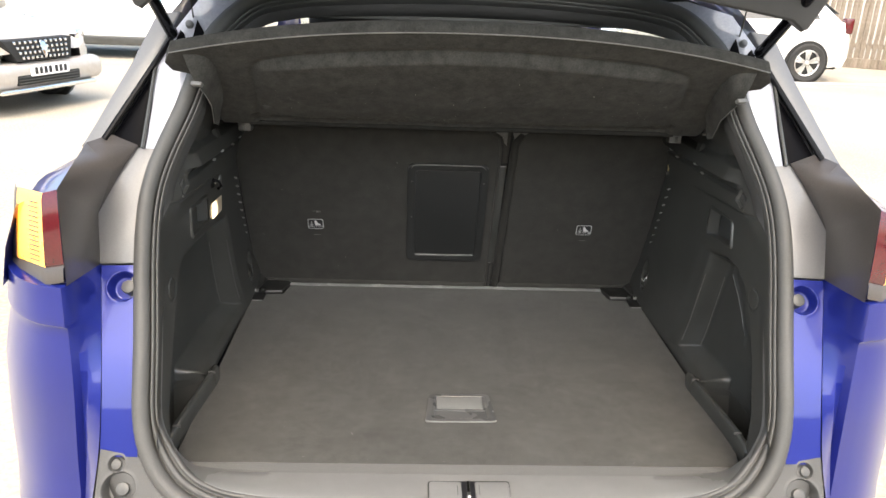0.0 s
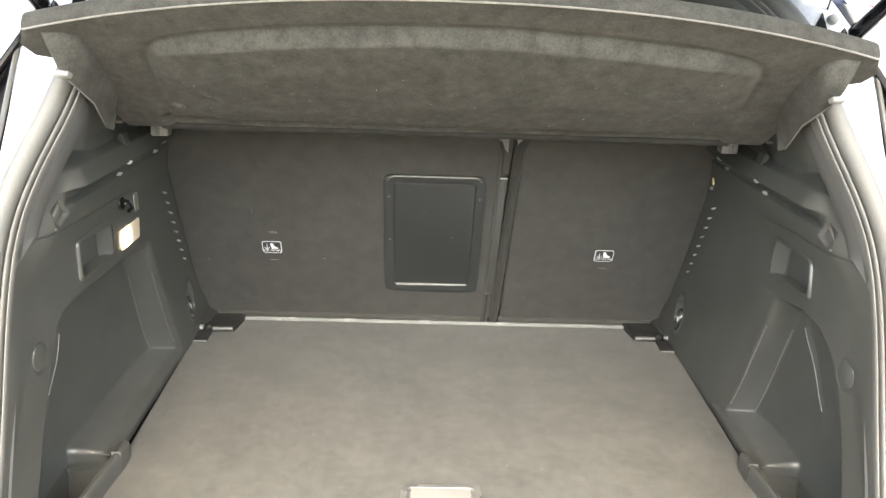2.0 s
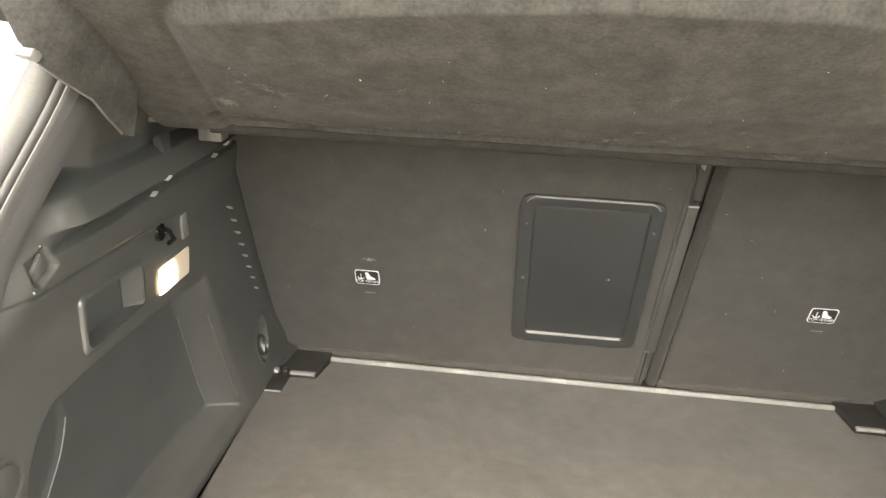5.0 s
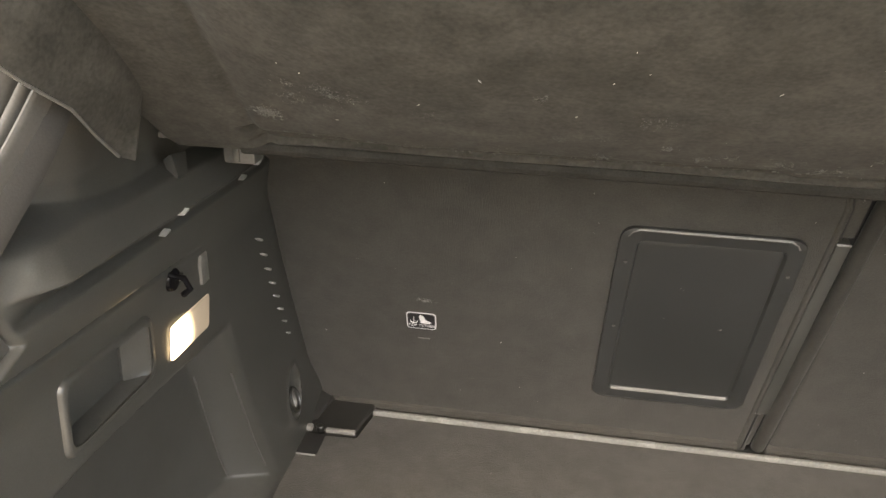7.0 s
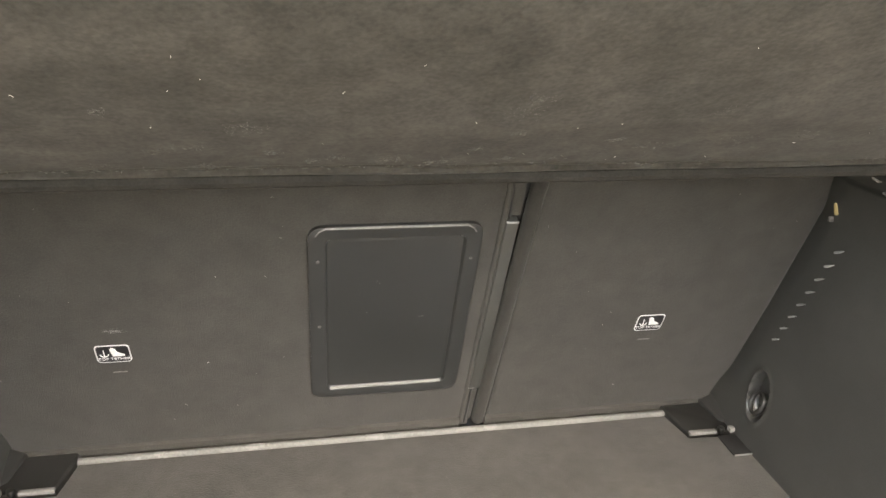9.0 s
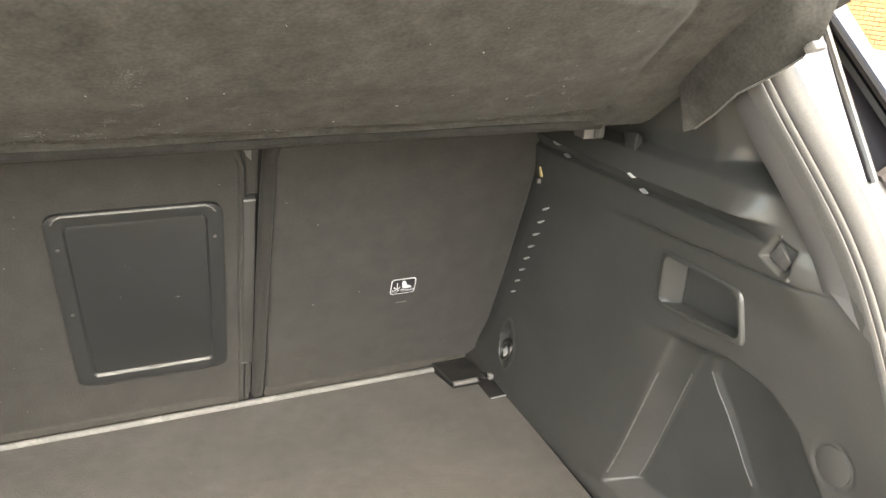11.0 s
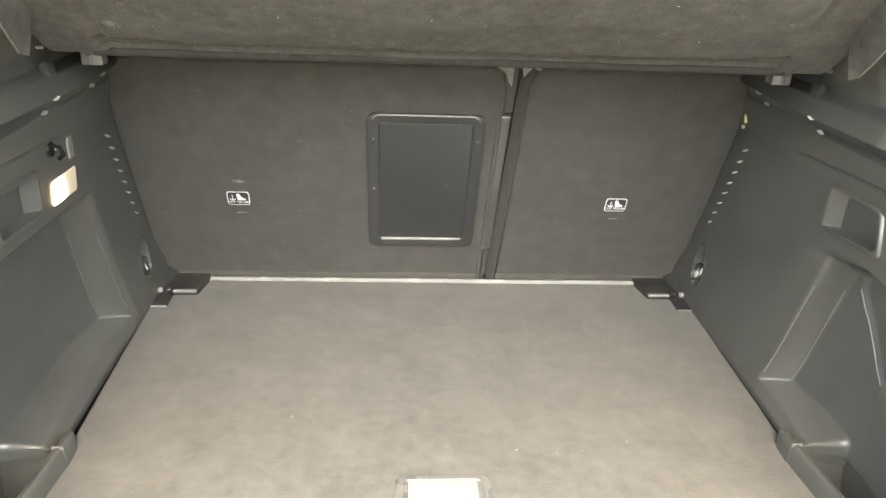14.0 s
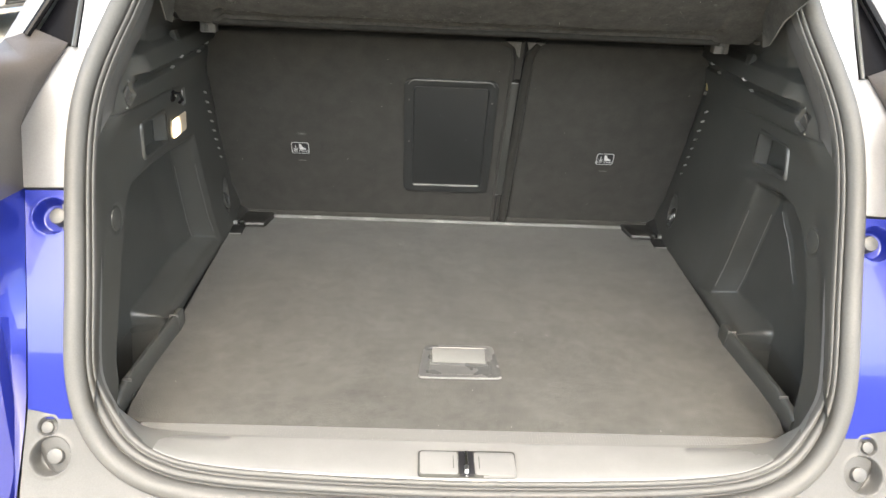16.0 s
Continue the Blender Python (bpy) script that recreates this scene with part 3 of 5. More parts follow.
    pocket_on = sm(0.338, 0.350, Y)
    foot = foot * pocket_on + 1.0 * (1 - pocket_on)
    deep = np.minimum(np.minimum(front, back), foot)
    for _ in range(2):
        deep[1:-1] = 0.25 * deep[:-2] + 0.5 * deep[1:-1] + 0.25 * deep[2:]
        deep[:, 1:-1] = 0.25 * deep[:, :-2] + 0.5 * deep[:, 1:-1] + 0.25 * deep[:, 2:]
    X = X + deep * (0.049 + 0.013 * sm(0.0, 0.09, q))
    # the back of the scoop folds once towards the rear
    fz, fy = [p[1] for p in fold][::-1], [p[0] for p in fold][::-1]
    past = np.interp(Z, fz, fy) - Y
    X = X + 0.0040 * np.minimum(back, foot) * sm(-0.003, 0.012, past) * sm(fz[0] - 0.03, fz[0] + 0.01, Z) * (1 - sm(0.05, 0.11, past))
    # the pocket's mouth at the foot behind the scoop
    pk = -inside(Y, Z, [(0.346, 0.60), (0.346, 0.712), (0.12, 0.712), (0.12, 0.60)])
    X = np.where(pk > 0, np.maximum(X, X + (0.612 - X) * sm(0, 0.010, pk)), X)
    # finger recess with a raised rim
    fr = [(0.460, 1.035), (0.460, 1.094), (0.348, 1.097), (0.330, 1.050)] if s > 0 else [(0.474, 1.032), (0.478, 1.082), (0.362, 1.090), (0.356, 1.036)]
    X = X + 0.050 * sm(-0.002, 0.005, -inside(Y, Z, fr))
    # ring hook dish
    rd = np.hypot((Y - 0.806) / 0.024, (Z - 0.790) / 0.044)
    X = X + 0.014 * sm(1.0, 0.75, rd) - 0.002 * np.exp(-((rd - 1.0) / 0.12) ** 2)
    # round blanking cap outline
    cy, cz = (0.200, 0.991) if s > 0 else (0.214, 0.983)
    cd = np.hypot(Y - cy, Z - cz)
    X = X + 0.0022 * np.exp(-((cd - 0.0205) / 0.0018) ** 2)
    # striker slot
    sd = -inside(Y, Z, [(0.319, 1.152), (0.304, 1.177), (0.283, 1.169), (0.284, 1.147), (0.293, 1.141)])
    X = X + 0.009 * sm(-0.001, 0.005, sd)
    P = np.stack([s * X, Y, Z], -1)
    link_mesh("lining", sheet(P), PLASTIC, side, "", 50)
    # finger pull: rim, sloping cup and floor
    cy0, cz0 = sum(p[0] for p in fr) / 4, sum(p[1] for p in fr) / 4
    rows = []
    for grow, x, lean in ((0.0065, 0.5505, 0), (0.0058, 0.5460, 0), (0.0045, 0.5446, 0), (0.0025, 0.5438, 0), (0.000, 0.5440, 0), (-0.0020, 0.5450, 0), (-0.0035, 0.5480, 0), (-0.007, 0.5630, 0.026), (-0.012, 0.5655, 0.031), (-0.018, 0.5660, 0.032)):
        loop = rounded([(y + math.copysign(grow, y - cy0) - (lean if y > cy0 else 0), z + math.copysign(grow, z - cz0)) for y, z in fr], 0.012, 6)
        rows.append([(s * x, y, z) for y, z in loop])
    pull = link_mesh("finger_pull", sheet(np.array(rows), close_v=True), PLASTIC, side, "", 50)
    bm = bmesh.new()
    bm.faces.new([bm.verts.new(p) for p in rows[-1]])
    part("pull_floor", bm, PLASTIC, pull)
    # pocket: an open box beneath the lining's foot
    y0, y1, xa, xb, zb = 0.140, 0.346, 0.536, 0.612, 0.600
    pocket = bmesh.new()
    for c, sz in (((xa, (y0 + y1) / 2, (zb + 0.70) / 2), (0.004, y1 - y0, 0.70 - zb)), ((xb, (y0 + y1) / 2, (zb + 0.71) / 2), (0.004, y1 - y0, 0.71 - zb)),
                  (((xa + xb) / 2, y0, (zb + 0.70) / 2), (xb - xa, 0.004, 0.70 - zb)),
                  (((xa + xb) / 2, (y0 + y1) / 2, zb), (xb - xa + 0.004, y1 - y0 + 0.004, 0.004))):
        box((s * c[0], c[1], c[2]), sz, bm=pocket)
    part("pocket_front", slab([(s * xa, y1 + 0.002, 0.708), (s * xb, y1 + 0.002, 0.712), (s * xb, y1 - 0.030, zb), (s * xa, y1 - 0.030, zb)], (0, 0.004, 0), 0.001), PLASTIC, side)
    pk_ob = part("storage_pocket", pocket, PLASTIC, side)
    part("pocket_lip", tube([(s * (xa + 0.004), y1 + 0.001, 0.7245), (s * (xb - 0.012), y1 + 0.001, 0.7275), (s * (xb - 0.004), y1 - 0.008, 0.728)], 0.0018, 8), PLASTIC, pk_ob)
    part("pocket_tread", slab([(s * 0.548, 0.095, 0.700), (s * 0.60, 0.095, 0.700), (s * 0.636, 0.152, 0.700), (s * 0.540, 0.152, 0.700)], (0, 0, -0.02), 0.004), PLASTIC, pk_ob)
    # raised bar between the pocket and the floor board, in two lengths
    def bar(stations):
        rows = []
        for x, y, rise in stations:
            rows.append([(s * (x + dx), y, 0.701 + rise * dz) for dx, dz in ((0.014, 0.0), (0.014, 0.6), (0.015, 0.82), (0.0165, 0.94), (0.019, 1.0), (0.025, 0.97), (0.0285, 0.84), (0.030, 0.2), (0.030, -0.5), (0.014, -0.3))])
        rows = [[tuple(np.mean(rows[0], 0))] * len(rows[0])] + rows + [[tuple(np.mean(rows[-1], 0))] * len(rows[-1])]
        return link_mesh("pocket_bar", sheet(np.array(rows), close_v=True), PLASTIC, side, "", 40)
    bar([(0.518, 0.392, 0.012), (0.508, 0.384, 0.026), (0.505, 0.372, 0.031), (0.504, 0.350, 0.033), (0.504, 0.340, 0.033)])
    bar([(0.505, 0.338, 0.034), (0.509, 0.30, 0.034), (0.514, 0.24, 0.034), (0.519, 0.18, 0.033), (0.522, 0.141, 0.032), (0.522, 0.139, 0.030), (0.524, 0.112, 0.026), (0.524, 0.098, 0.016)])
    part("bar_clip", box((s * 0.5260, 0.3390, 0.7335), (0.016, 0.0018, 0.006), 0.0007), CLIPGREY, side, "pale joint clip")
    part("bar_clip", box((s * 0.5400, 0.1400, 0.7315), (0.016, 0.0020, 0.006), 0.0008), CLIPGREY, side, "pale joint clip")
    # highlight painted as a bright bar where the scoop's front wall meets its foot
    part("foot_glint", tube([(s * x, y, z) for x, y, z in (((0.556, 0.514, 0.7285), (0.576, 0.503, 0.7335), (0.594, 0.490, 0.7395)) if s > 0 else ((0.555, 0.706, 0.7195), (0.580, 0.695, 0.725), (0.602, 0.684, 0.7305)))], 0.0016, 8), RAIL, side, "bright line painted as the foot's highlight")
    # pale bars paint highlights on the front wall's edges, outside and in the corner
    for side_of, r in ((1.0, 0.0011), (0.0, 0.0009)):
        edge = []
        for z in np.linspace(0.744, 0.940 if s > 0 else 0.925, 14):
            row = np.argmin(np.abs(zs - z))
            y = y_in[0, row] + side_of * spread[0, row]
            edge.append((s * (np.interp(y, Y[:, row], X[:, row]) - 0.0002), y, zs[row]))
        part("scoop_glint", tube(edge, r, 8), CLIPGREY if s > 0 else PIVOTGREY, side, "pale line painted as an edge highlight")
    # fold line across the back of the scoop, its highlight drawn as a pale bar
    at = [(y, z, np.argmin(np.abs(zs - z))) for y, z in fold]
    part("fold_glint", tube([(s * (np.interp(y, Y[:, i], X[:, i]) - 0.0002), y, z) for y, z, i in at], 0.0009, 8), RAIL, side, "pale line painted as the fold's highlight")
    # row of slots beside the seat back, each a slanting wedge that narrows to the rear
    def spike(x, y, z, tilt, ln, ht):
        d, e = (math.cos(radians(tilt)), math.sin(radians(tilt))), (-math.sin(radians(tilt)), math.cos(radians(tilt)))
        return slab([(s * (x - 0.003), y + ln * a * d[0] + ht * b * e[0], z + ln * a * d[1] + ht * b * e[1]) for a, b in ((-0.5, -0.08), (-0.1, -0.34), (0.35, -0.45), (0.5, -0.1), (0.42, 0.4), (0.0, 0.45), (-0.5, 0.1))], (s * 0.006, 0, 0), 0.0004)
    # the wedges are pale to paint in the clips' glint
    for k in range(8):
        f = k / 7
        y, z = 0.729 + 0.074 * f, 1.058 - 0.169 * f
        part("slot", spike(0.5450, y, z, -30, 0.0150, 0.0034), SLOTPALE, side, "small clip slot with its glint painted pale")
    for x, y, z in ((0.514, 0.668, 1.174), (0.530, 0.664, 1.157), (0.513, 0.501, 1.179), (0.530, 0.497, 1.160)):
        part("slot", spike(x, y, z, 14, 0.0110, 0.0024), SLOTPALE, side, "small clip slot with its glint painted pale")
    # lashing ring
    ring = [(s * (0.545 - 0.010 * math.sin(a / 2) ** 2), 0.804 + 0.0125 * math.sin(a), 0.786 - 0.0165 * (1 - math.cos(a)) / 1.0 + 0.010) for a in np.linspace(0, 2 * math.pi, 24, endpoint=False)]
    lr = part("lashing_ring", tube(ring, 0.0028, 8, True), DARKSTEEL, side, "steel lashing ring")
    part("ring_stud", cyl((s * 0.556, 0.804, 0.782), (s * 0.546, 0.804, 0.782), 0.010, 0.007, 16, 0.001), DARKSTEEL, lr)
    # striker for the shelf
    st = part("shelf_striker", slab([(s * 0.537, 0.311, 1.154), (s * 0.536, 0.302, 1.171), (s * 0.538, 0.286, 1.155), (s * 0.540, 0.292, 1.145)], (s * 0.004, 0, 0), 0.001), PIVOTGREY, side, "grey metal shelf striker")
    part("striker_pin", cyl((s * 0.548, 0.301, 1.178), (s * 0.533, 0.301, 1.178), 0.0022, n=12, bevel=0.0008), PLASTIC, st)
    part("striker_pin", cyl((s * 0.548, 0.283, 1.141), (s * 0.533, 0.283, 1.141), 0.0022, n=12, bevel=0.0008), PLASTIC, st)
    # slanting tab that joins the ledge and the upper wall
    part("ledge_tab", slab([(s * 0.520, 0.530, 1.203), (s * 0.520, 0.512, 1.205), (s * 0.531, 0.524, 1.222), (s * 0.531, 0.552, 1.218)], (s * 0.008, 0, -0.006), 0.002), PLASTIC, side)
    part("blanking_cap", cyl((s * 0.552, cy, cz), (s * 0.5476, cy, cz), 0.0190, 0.0186, 40, 0.0006), PLASTIC, side, "round blanking cap")
    if s < 0:
        lamp_out = rounded([(0.513, 1.057), (0.597, 1.055), (0.589, 1.016), (0.506, 1.020)], 0.006)
        lamp = part("boot_lamp", slab([(-0.5475, y, z) for y, z in lamp_out], (-0.01, 0, 0), 0.0015), PLASTIC, side, "lit courtesy lamp")
        lo = rounded([(0.515, 1.055), (0.595, 1.053), (0.587, 1.018), (0.508, 1.022)], 0.005)
        part("lamp_lens", slab([(-0.5455, y, z) for y, z in lo], (-0.004, 0, 0), 0.001), LAMPLENS, lamp)
        hk = part("bag_hook", cyl((-0.556, 0.527, 1.100), (-0.543, 0.527, 1.100), 0.013, 0.011, 18, 0.002), BLACKGLOSS, side, "black bag hook")
        part("hook_loop", tube([(-0.545, 0.520, 1.108), (-0.530, 0.520, 1.106), (-0.526, 0.521, 1.095), (-0.534, 0.522, 1.088)], 0.003, 8), BLACKGLOSS, hk)
        part("hook_spring", box((-0.541, 0.534, 1.100), (0.003, 0.006, 0.008), 0.001), STEEL, hk)
        part("blank_tab", box((-0.5465, 0.588, 1.084), (0.005, 0.016, 0.032), 0.0015), CLIPGREY, side)
    return side


for s in (-1, 1):
    side_trim(s)


# ---- parcel shelf ----
SHU = Vector((0, -1, 0.797)).normalized()
SHN = Vector((0, -0.797, -1)).normalized()


def on_shelf(x, y, h=0.0):
    """A place on the underside of the raised shelf, h proud of the felt."""
    return Vector((x, y, 1.225 + 0.797 * (0.50 - y))) + SHN * h


def bulge(x, y):
    """How far the moulded panel stands proud of the shelf's plane; it swells towards the middle."""
    return (0.25 + 0.75 * sm(0, 0.13, 0.425 - np.abs(x))) * np.interp(y, [0.27, 0.30, 0.33, 0.374, 0.42, 0.45, 0.47], [0.017, 0.018, 0.018, 0.016, 0.010, 0.004, 0.000])


def parcel_shelf():
    shelf = thing("parcel_shelf", "black felt parcel shelf tilted up by the raised tailgate", "parcel shelf")
    # two cloth folds lie in the hinge below the panel's ragged edge
    # the board is a field of heights under an arched rear edge, with a moulded panel
    nu, nv = 300, 130
    Un, V = np.meshgrid(np.linspace(-1, 1, nu), np.linspace(0, 1, nv), indexing="ij")

    def half(v):
        # half width from the hinge side (v = 0) to the rear edge (v = 1)
        return np.interp(v, [0, 0.06, 0.25, 0.45, 0.66, 0.72, 0.79, 0.90, 1.0], [0.496, 0.500, 0.500, 0.498, 0.500, 0.516, 0.545, 0.552, 0.536])

    Xs = Un * half(V)
    yrear = 0.2085 + 0.070 * (np.abs(Xs) / 0.54) ** 2.2
    Ys = 0.474 + V * (yrear - 0.474)
    pan = rounded([(-0.424, 0.52), (0.430, 0.52), (0.425, 0.42), (0.404, 0.296), (0.33, 0.274), (0.2, 0.258), (0.07, 0.249), (-0.07, 0.249), (-0.2, 0.258), (-0.33, 0.275), (-0.400, 0.296), (-0.419, 0.42)], 0.026, 6)
    pd = -inside(Xs, Ys, pan)
    wd = 0.020 - 0.006 * sm(0.34, 0.30, Ys) - 0.014 * sm(0.40, 0.43, Ys)
    rag = 0.0012 * np.sin(Xs * 47 + 1.3 * np.sin(Xs * 19)) + 0.0007 * np.sin(Xs * 131 + 2 * np.sin(Xs * 37))
    rise = np.clip(pd / wd, 0, 1)
    H = bulge(Xs, Ys) * (0.45 * rise + 0.55 * sm(0, 1, rise)) - 0.0025 * np.exp(-(pd / 0.004) ** 2) - sm(0.44, 0.415, np.abs(Xs)) * np.interp(Ys + rag, [0.4400, 0.4440, 0.4480, 0.4505, 0.4590, 0.4610, 0.4650, 0.4670], [0.0, 0.013, 0.013, 0.006, 0.005, 0.011, 0.011, 0.004])
    H = H + 0.0010 * np.sin(Xs * 17 + Ys * 31) * np.sin(Ys * 43 - Xs * 9) * sm(0, 0.03, pd)
    # felt hangs a little and the feet drop at both ends
    H = H - 0.010 * sm(0.53, 0.56, np.abs(Xs)) * sm(0.9, 1, V)
    P = np.empty((nu, nv, 3))
    n, = (np.array(SHN),)
    P[..., 0], P[..., 1], P[..., 2] = Xs, Ys, 1.225 + 0.797 * (0.50 - Ys)
    under = P + H[..., None] * n
    link_mesh("underside", sheet(under), SHELFCLOTH, shelf, "", 60)
    top = P - 0.026 * n
    link_mesh("topside", sheet(top), SHELFCLOTH, shelf, "", 60)
    # rear edge face and its pale piping, and the end faces
    def edge(idx_u, idx_v):
        a, b = under[idx_u, idx_v], top[idx_u, idx_v]
        mid = 0.5 * (a + b)
        return np.stack([a, 0.75 * a + 0.25 * b, mid, 0.25 * a + 0.75 * b, b], 1)
    E = edge(slice(None), -1)
    E[:, 1:4] += np.array(SHU) * 0.004
    link_mesh("rear_edge", sheet(E), SHELFCLOTH, shelf, "", 60)
    for k in (0, -1):
        link_mesh("end_face", sheet(edge(k, slice(None))), SHELFCLOTH, shelf, "", 60)
    link_mesh("hinge_face", sheet(edge(slice(None), 0)), SHELFCLOTH, shelf, "", 60)
    part("piping", tube([tuple(p) for p in under[:, -1] + np.array(SHU) * 0.0015], 0.0012, 6), CLIPGREY, shelf, "pale worn edge piping")
    # fixed front flap and pivot blocks
    part("front_flap", slab([(-0.50, 0.482, 1.256), (0.50, 0.482, 1.256), (0.530, 0.56, 1.253), (0.545, 0.770, 1.246), (-0.545, 0.770, 1.246), (-0.530, 0.56, 1.253)], (0, 0, 0.018), 0.006), SHELFCLOTH, shelf)
    # added strip that keeps cabin light from leaking in above the seats
    part("cabin_light_stop", slab([(-0.545, 0.768, 1.180), (0.545, 0.768, 1.180), (0.545, 0.762, 1.252), (-0.545, 0.762, 1.252)], (0, 0.008, 0)), HINGECLOTH, shelf)
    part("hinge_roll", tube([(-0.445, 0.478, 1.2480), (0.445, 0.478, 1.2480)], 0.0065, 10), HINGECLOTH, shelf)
    for s in (-1, 1):
        blk = part("pivot_block", box((s * 0.466, 0.526, 1.231), (0.028, 0.022, 0.022), 0.003), PIVOTGREY, shelf, "grey plastic pivot block")
        part("block_slot", box((s * 0.468, 0.5145, 1.228), (0.006, 0.003, 0.012), 0.0008), PLASTIC, blk)
        part("pivot_arm", box((s * 0.505, 0.545, 1.243), (0.070, 0.012, 0.010), 0.003), DARKVOID, shelf)
        part("pivot_tip", box((s * 0.524, 0.505, 1.244), (0.010, 0.006, 0.005), 0.0015), CLIPGREY, shelf)
        # felt ear hanging at each end, and the cord anchor
        # it curls down and rearwards, in front of the seal
        outer = [(0.512, 0.276, 1.4020), (0.504, 0.272, 1.382), (0.495, 0.270, 1.361), (0.486, 0.276, 1.3435), (0.482, 0.296, 1.327), (0.484, 0.335, 1.304), (0.490, 0.363, 1.281), (0.498, 0.396, 1.258), (0.490, 0.402, 1.254)]
        inner = [(x, y, 1.2235 + 0.797 * (0.50 - y)) for x, y in ((0.494, 0.276), (0.486, 0.277), (0.476, 0.280), (0.468, 0.288), (0.464, 0.306), (0.466, 0.345), (0.471, 0.376), (0.478, 0.400), (0.482, 0.407))]
        rim, root = [Vector((s * x, y, z)) for x, y, z in outer], [Vector((s * x, y, z)) for x, y, z in inner]
        rows = []
        for a, b in zip(rim, root):
            m = a * 0.45 + b * 0.55 + SHN * 0.003
            rows.append([tuple(v) for v in (b - SHN * 0.003, b * 0.62 + m * 0.38 - SHN * 0.0005, m, a * 0.5 + m * 0.5 + SHN * 0.001, a, a - SHN * 0.003, m - SHN * 0.007, b - SHN * 0.008)])
        er = link_mesh("felt_ear", sheet(np.array(rows), close_v=True), SHELFCLOTH, shelf, "", 60)
        part("ear_edge", tube(rim[3:-1], 0.0010, 6), CLIPGREY, er, "pale cut edge")
        part("cord_anchor", box((s * 0.489, 0.270, 1.352), (0.022, 0.010, 0.008), 0.0025, rot=Euler((radians(-38), 0, radians(20 * s))).to_matrix().to_4x4()), CLIPGREY, shelf, "grey cord anchor")
        part("cord", tube([(s * 0.528, 0.43, 1.405), (s * 0.530, 0.41, 1.50), (s * 0.535, 0.37, 1.62)], 0.0016, 6), PLASTIC, shelf)
        part("felt_screw", cyl(on_shelf(s * 0.492, 0.292, 0.0), on_shelf(s * 0.492, 0.292, 0.003), 0.003, n=10), CLIPGREY, shelf)


parcel_shelf()


def lint_on(name, parent, place, n, seed, size, fibre=None):
    """Loose fibres and specks lying on a felt surface."""
    rnd = random.Random(seed)
    V, F = [], []
    for _ in range(n):
        c, a, b, nn = place(rnd)
        ang, ln, wd = rnd.uniform(0, math.pi), size * rnd.choice((0.5, 0.6, 0.8, 1.0, 1.8)), size * rnd.uniform(0.16, 0.34)
        d, e = a * math.cos(ang) + b * math.sin(ang), b * math.cos(ang) - a * math.sin(ang)
        bend = rnd.uniform(-0.6, 0.6) * ln
        k = len(V)
        for f in (-0.5, 0.0, 0.5):
            m = c + d * (ln * f) + e * (bend * (0.25 - f * f))
            V += [tuple(m + e * wd * 0.5), tuple(m + nn * wd * 0.7), tuple(m - e * wd * 0.5)]
        F += [(k + i + j, k + i + j + 1, k + i + j + 4, k + i + j + 3) for i in (0, 3) for j in (0, 1)]
    me = bpy.data.meshes.new(name)
    me.from_pydata(V, [], F)
    ob = link_mesh(name, me, fibre or LINT, parent, "scattered pale lint", 0)
    ob["kind"] = "stuff"


SHX = Vector((1, 0, 0))


def on_panel(x, y):
    return on_shelf(x, y, float(bulge(x, y)) + 0.0004)


lint_on("lint", bpy.data.objects["parcel_shelf"], lambda r: (on_panel(r.uniform(-0.38, 0.38), r.uniform(0.30, 0.438)), SHX, SHU, SHN), 40, 3, 0.0014)
lint_on("lint", bpy.data.objects["parcel_shelf"], lambda r: (on_panel(r.uniform(-0.41, 0.42), r.gauss(0.4385, 0.0022)), SHX, SHU, SHN), 150, 4, 0.0024, FUZZ)
tufts = [(random.Random(40 + k).uniform(-0.40, 0.40), random.Random(70 + k).triangular(0.33, 0.438, 0.434), random.Random(90 + k).uniform(0.002, 0.007)) for k in range(46)]


def on_tuft(r):
    x, y, w = r.choice(tufts)
    return on_panel(r.gauss(x, w), min(0.4395, r.gauss(y, 0.6 * w))), SHX, SHU, SHN


lint_on("fuzz", bpy.data.objects["parcel_shelf"], on_tuft, 2200, 12, 0.0010, FUZZ)
lint_on("worn_patch", bpy.data.objects["parcel_shelf"], lambda r: (on_panel(r.gauss(-0.396, 0.0045), r.gauss(0.412, 0.0035)), SHX, SHU, SHN), 420, 8, 0.0014, FUZZ)
lint_on("lint", bpy.data.objects["boot_floor_board"], lambda r: (Vector((r.uniform(-0.52, 0.52), r.uniform(0.08, 0.83), 0.7004)), SHX, Vector((0, 1, 0)), Vector((0, 0, 1))), 150, 5, 0.0012)
lint_on("lint", bpy.data.objects["rear_seat_back"], lambda r: (on_seat(r.uniform(-0.52, 0.10), r.uniform(0.72, 1.15), 0.0003), SHX, SU, SN), 26, 6, 0.0015)
lint_on("lint", bpy.data.objects["rear_seat_back.001"], lambda r: (on_seat(r.uniform(0.17, 0.53), r.uniform(0.72, 1.15), 0.0003), SHX, SU, SN), 18, 16, 0.0014)
lint_on("scuff_smear", bpy.data.objects["rear_seat_back"], lambda r: (on_seat(r.gauss(-0.358, 0.006), r.gauss(0.941, 0.0020), 0.0003), SHX, SU, SN), 130, 9, 0.0014, CLIPGREY)
MARKS = ((-0.035, 1.006), (-0.031, 1.003), (0.024, 0.941), (0.028, 0.9415), (0.031, 0.941), (-0.046, 0.953), (-0.079, 0.944), (-0.071, 0.886), (0.010, 0.874))
lint_on("scratches", bpy.data.objects["rear_seat_back"], lambda r: (on_seat(*r.choice(MARKS), 0.0022), SHX, SU, SN), 12, 10, 0.0026, CLIPGREY)


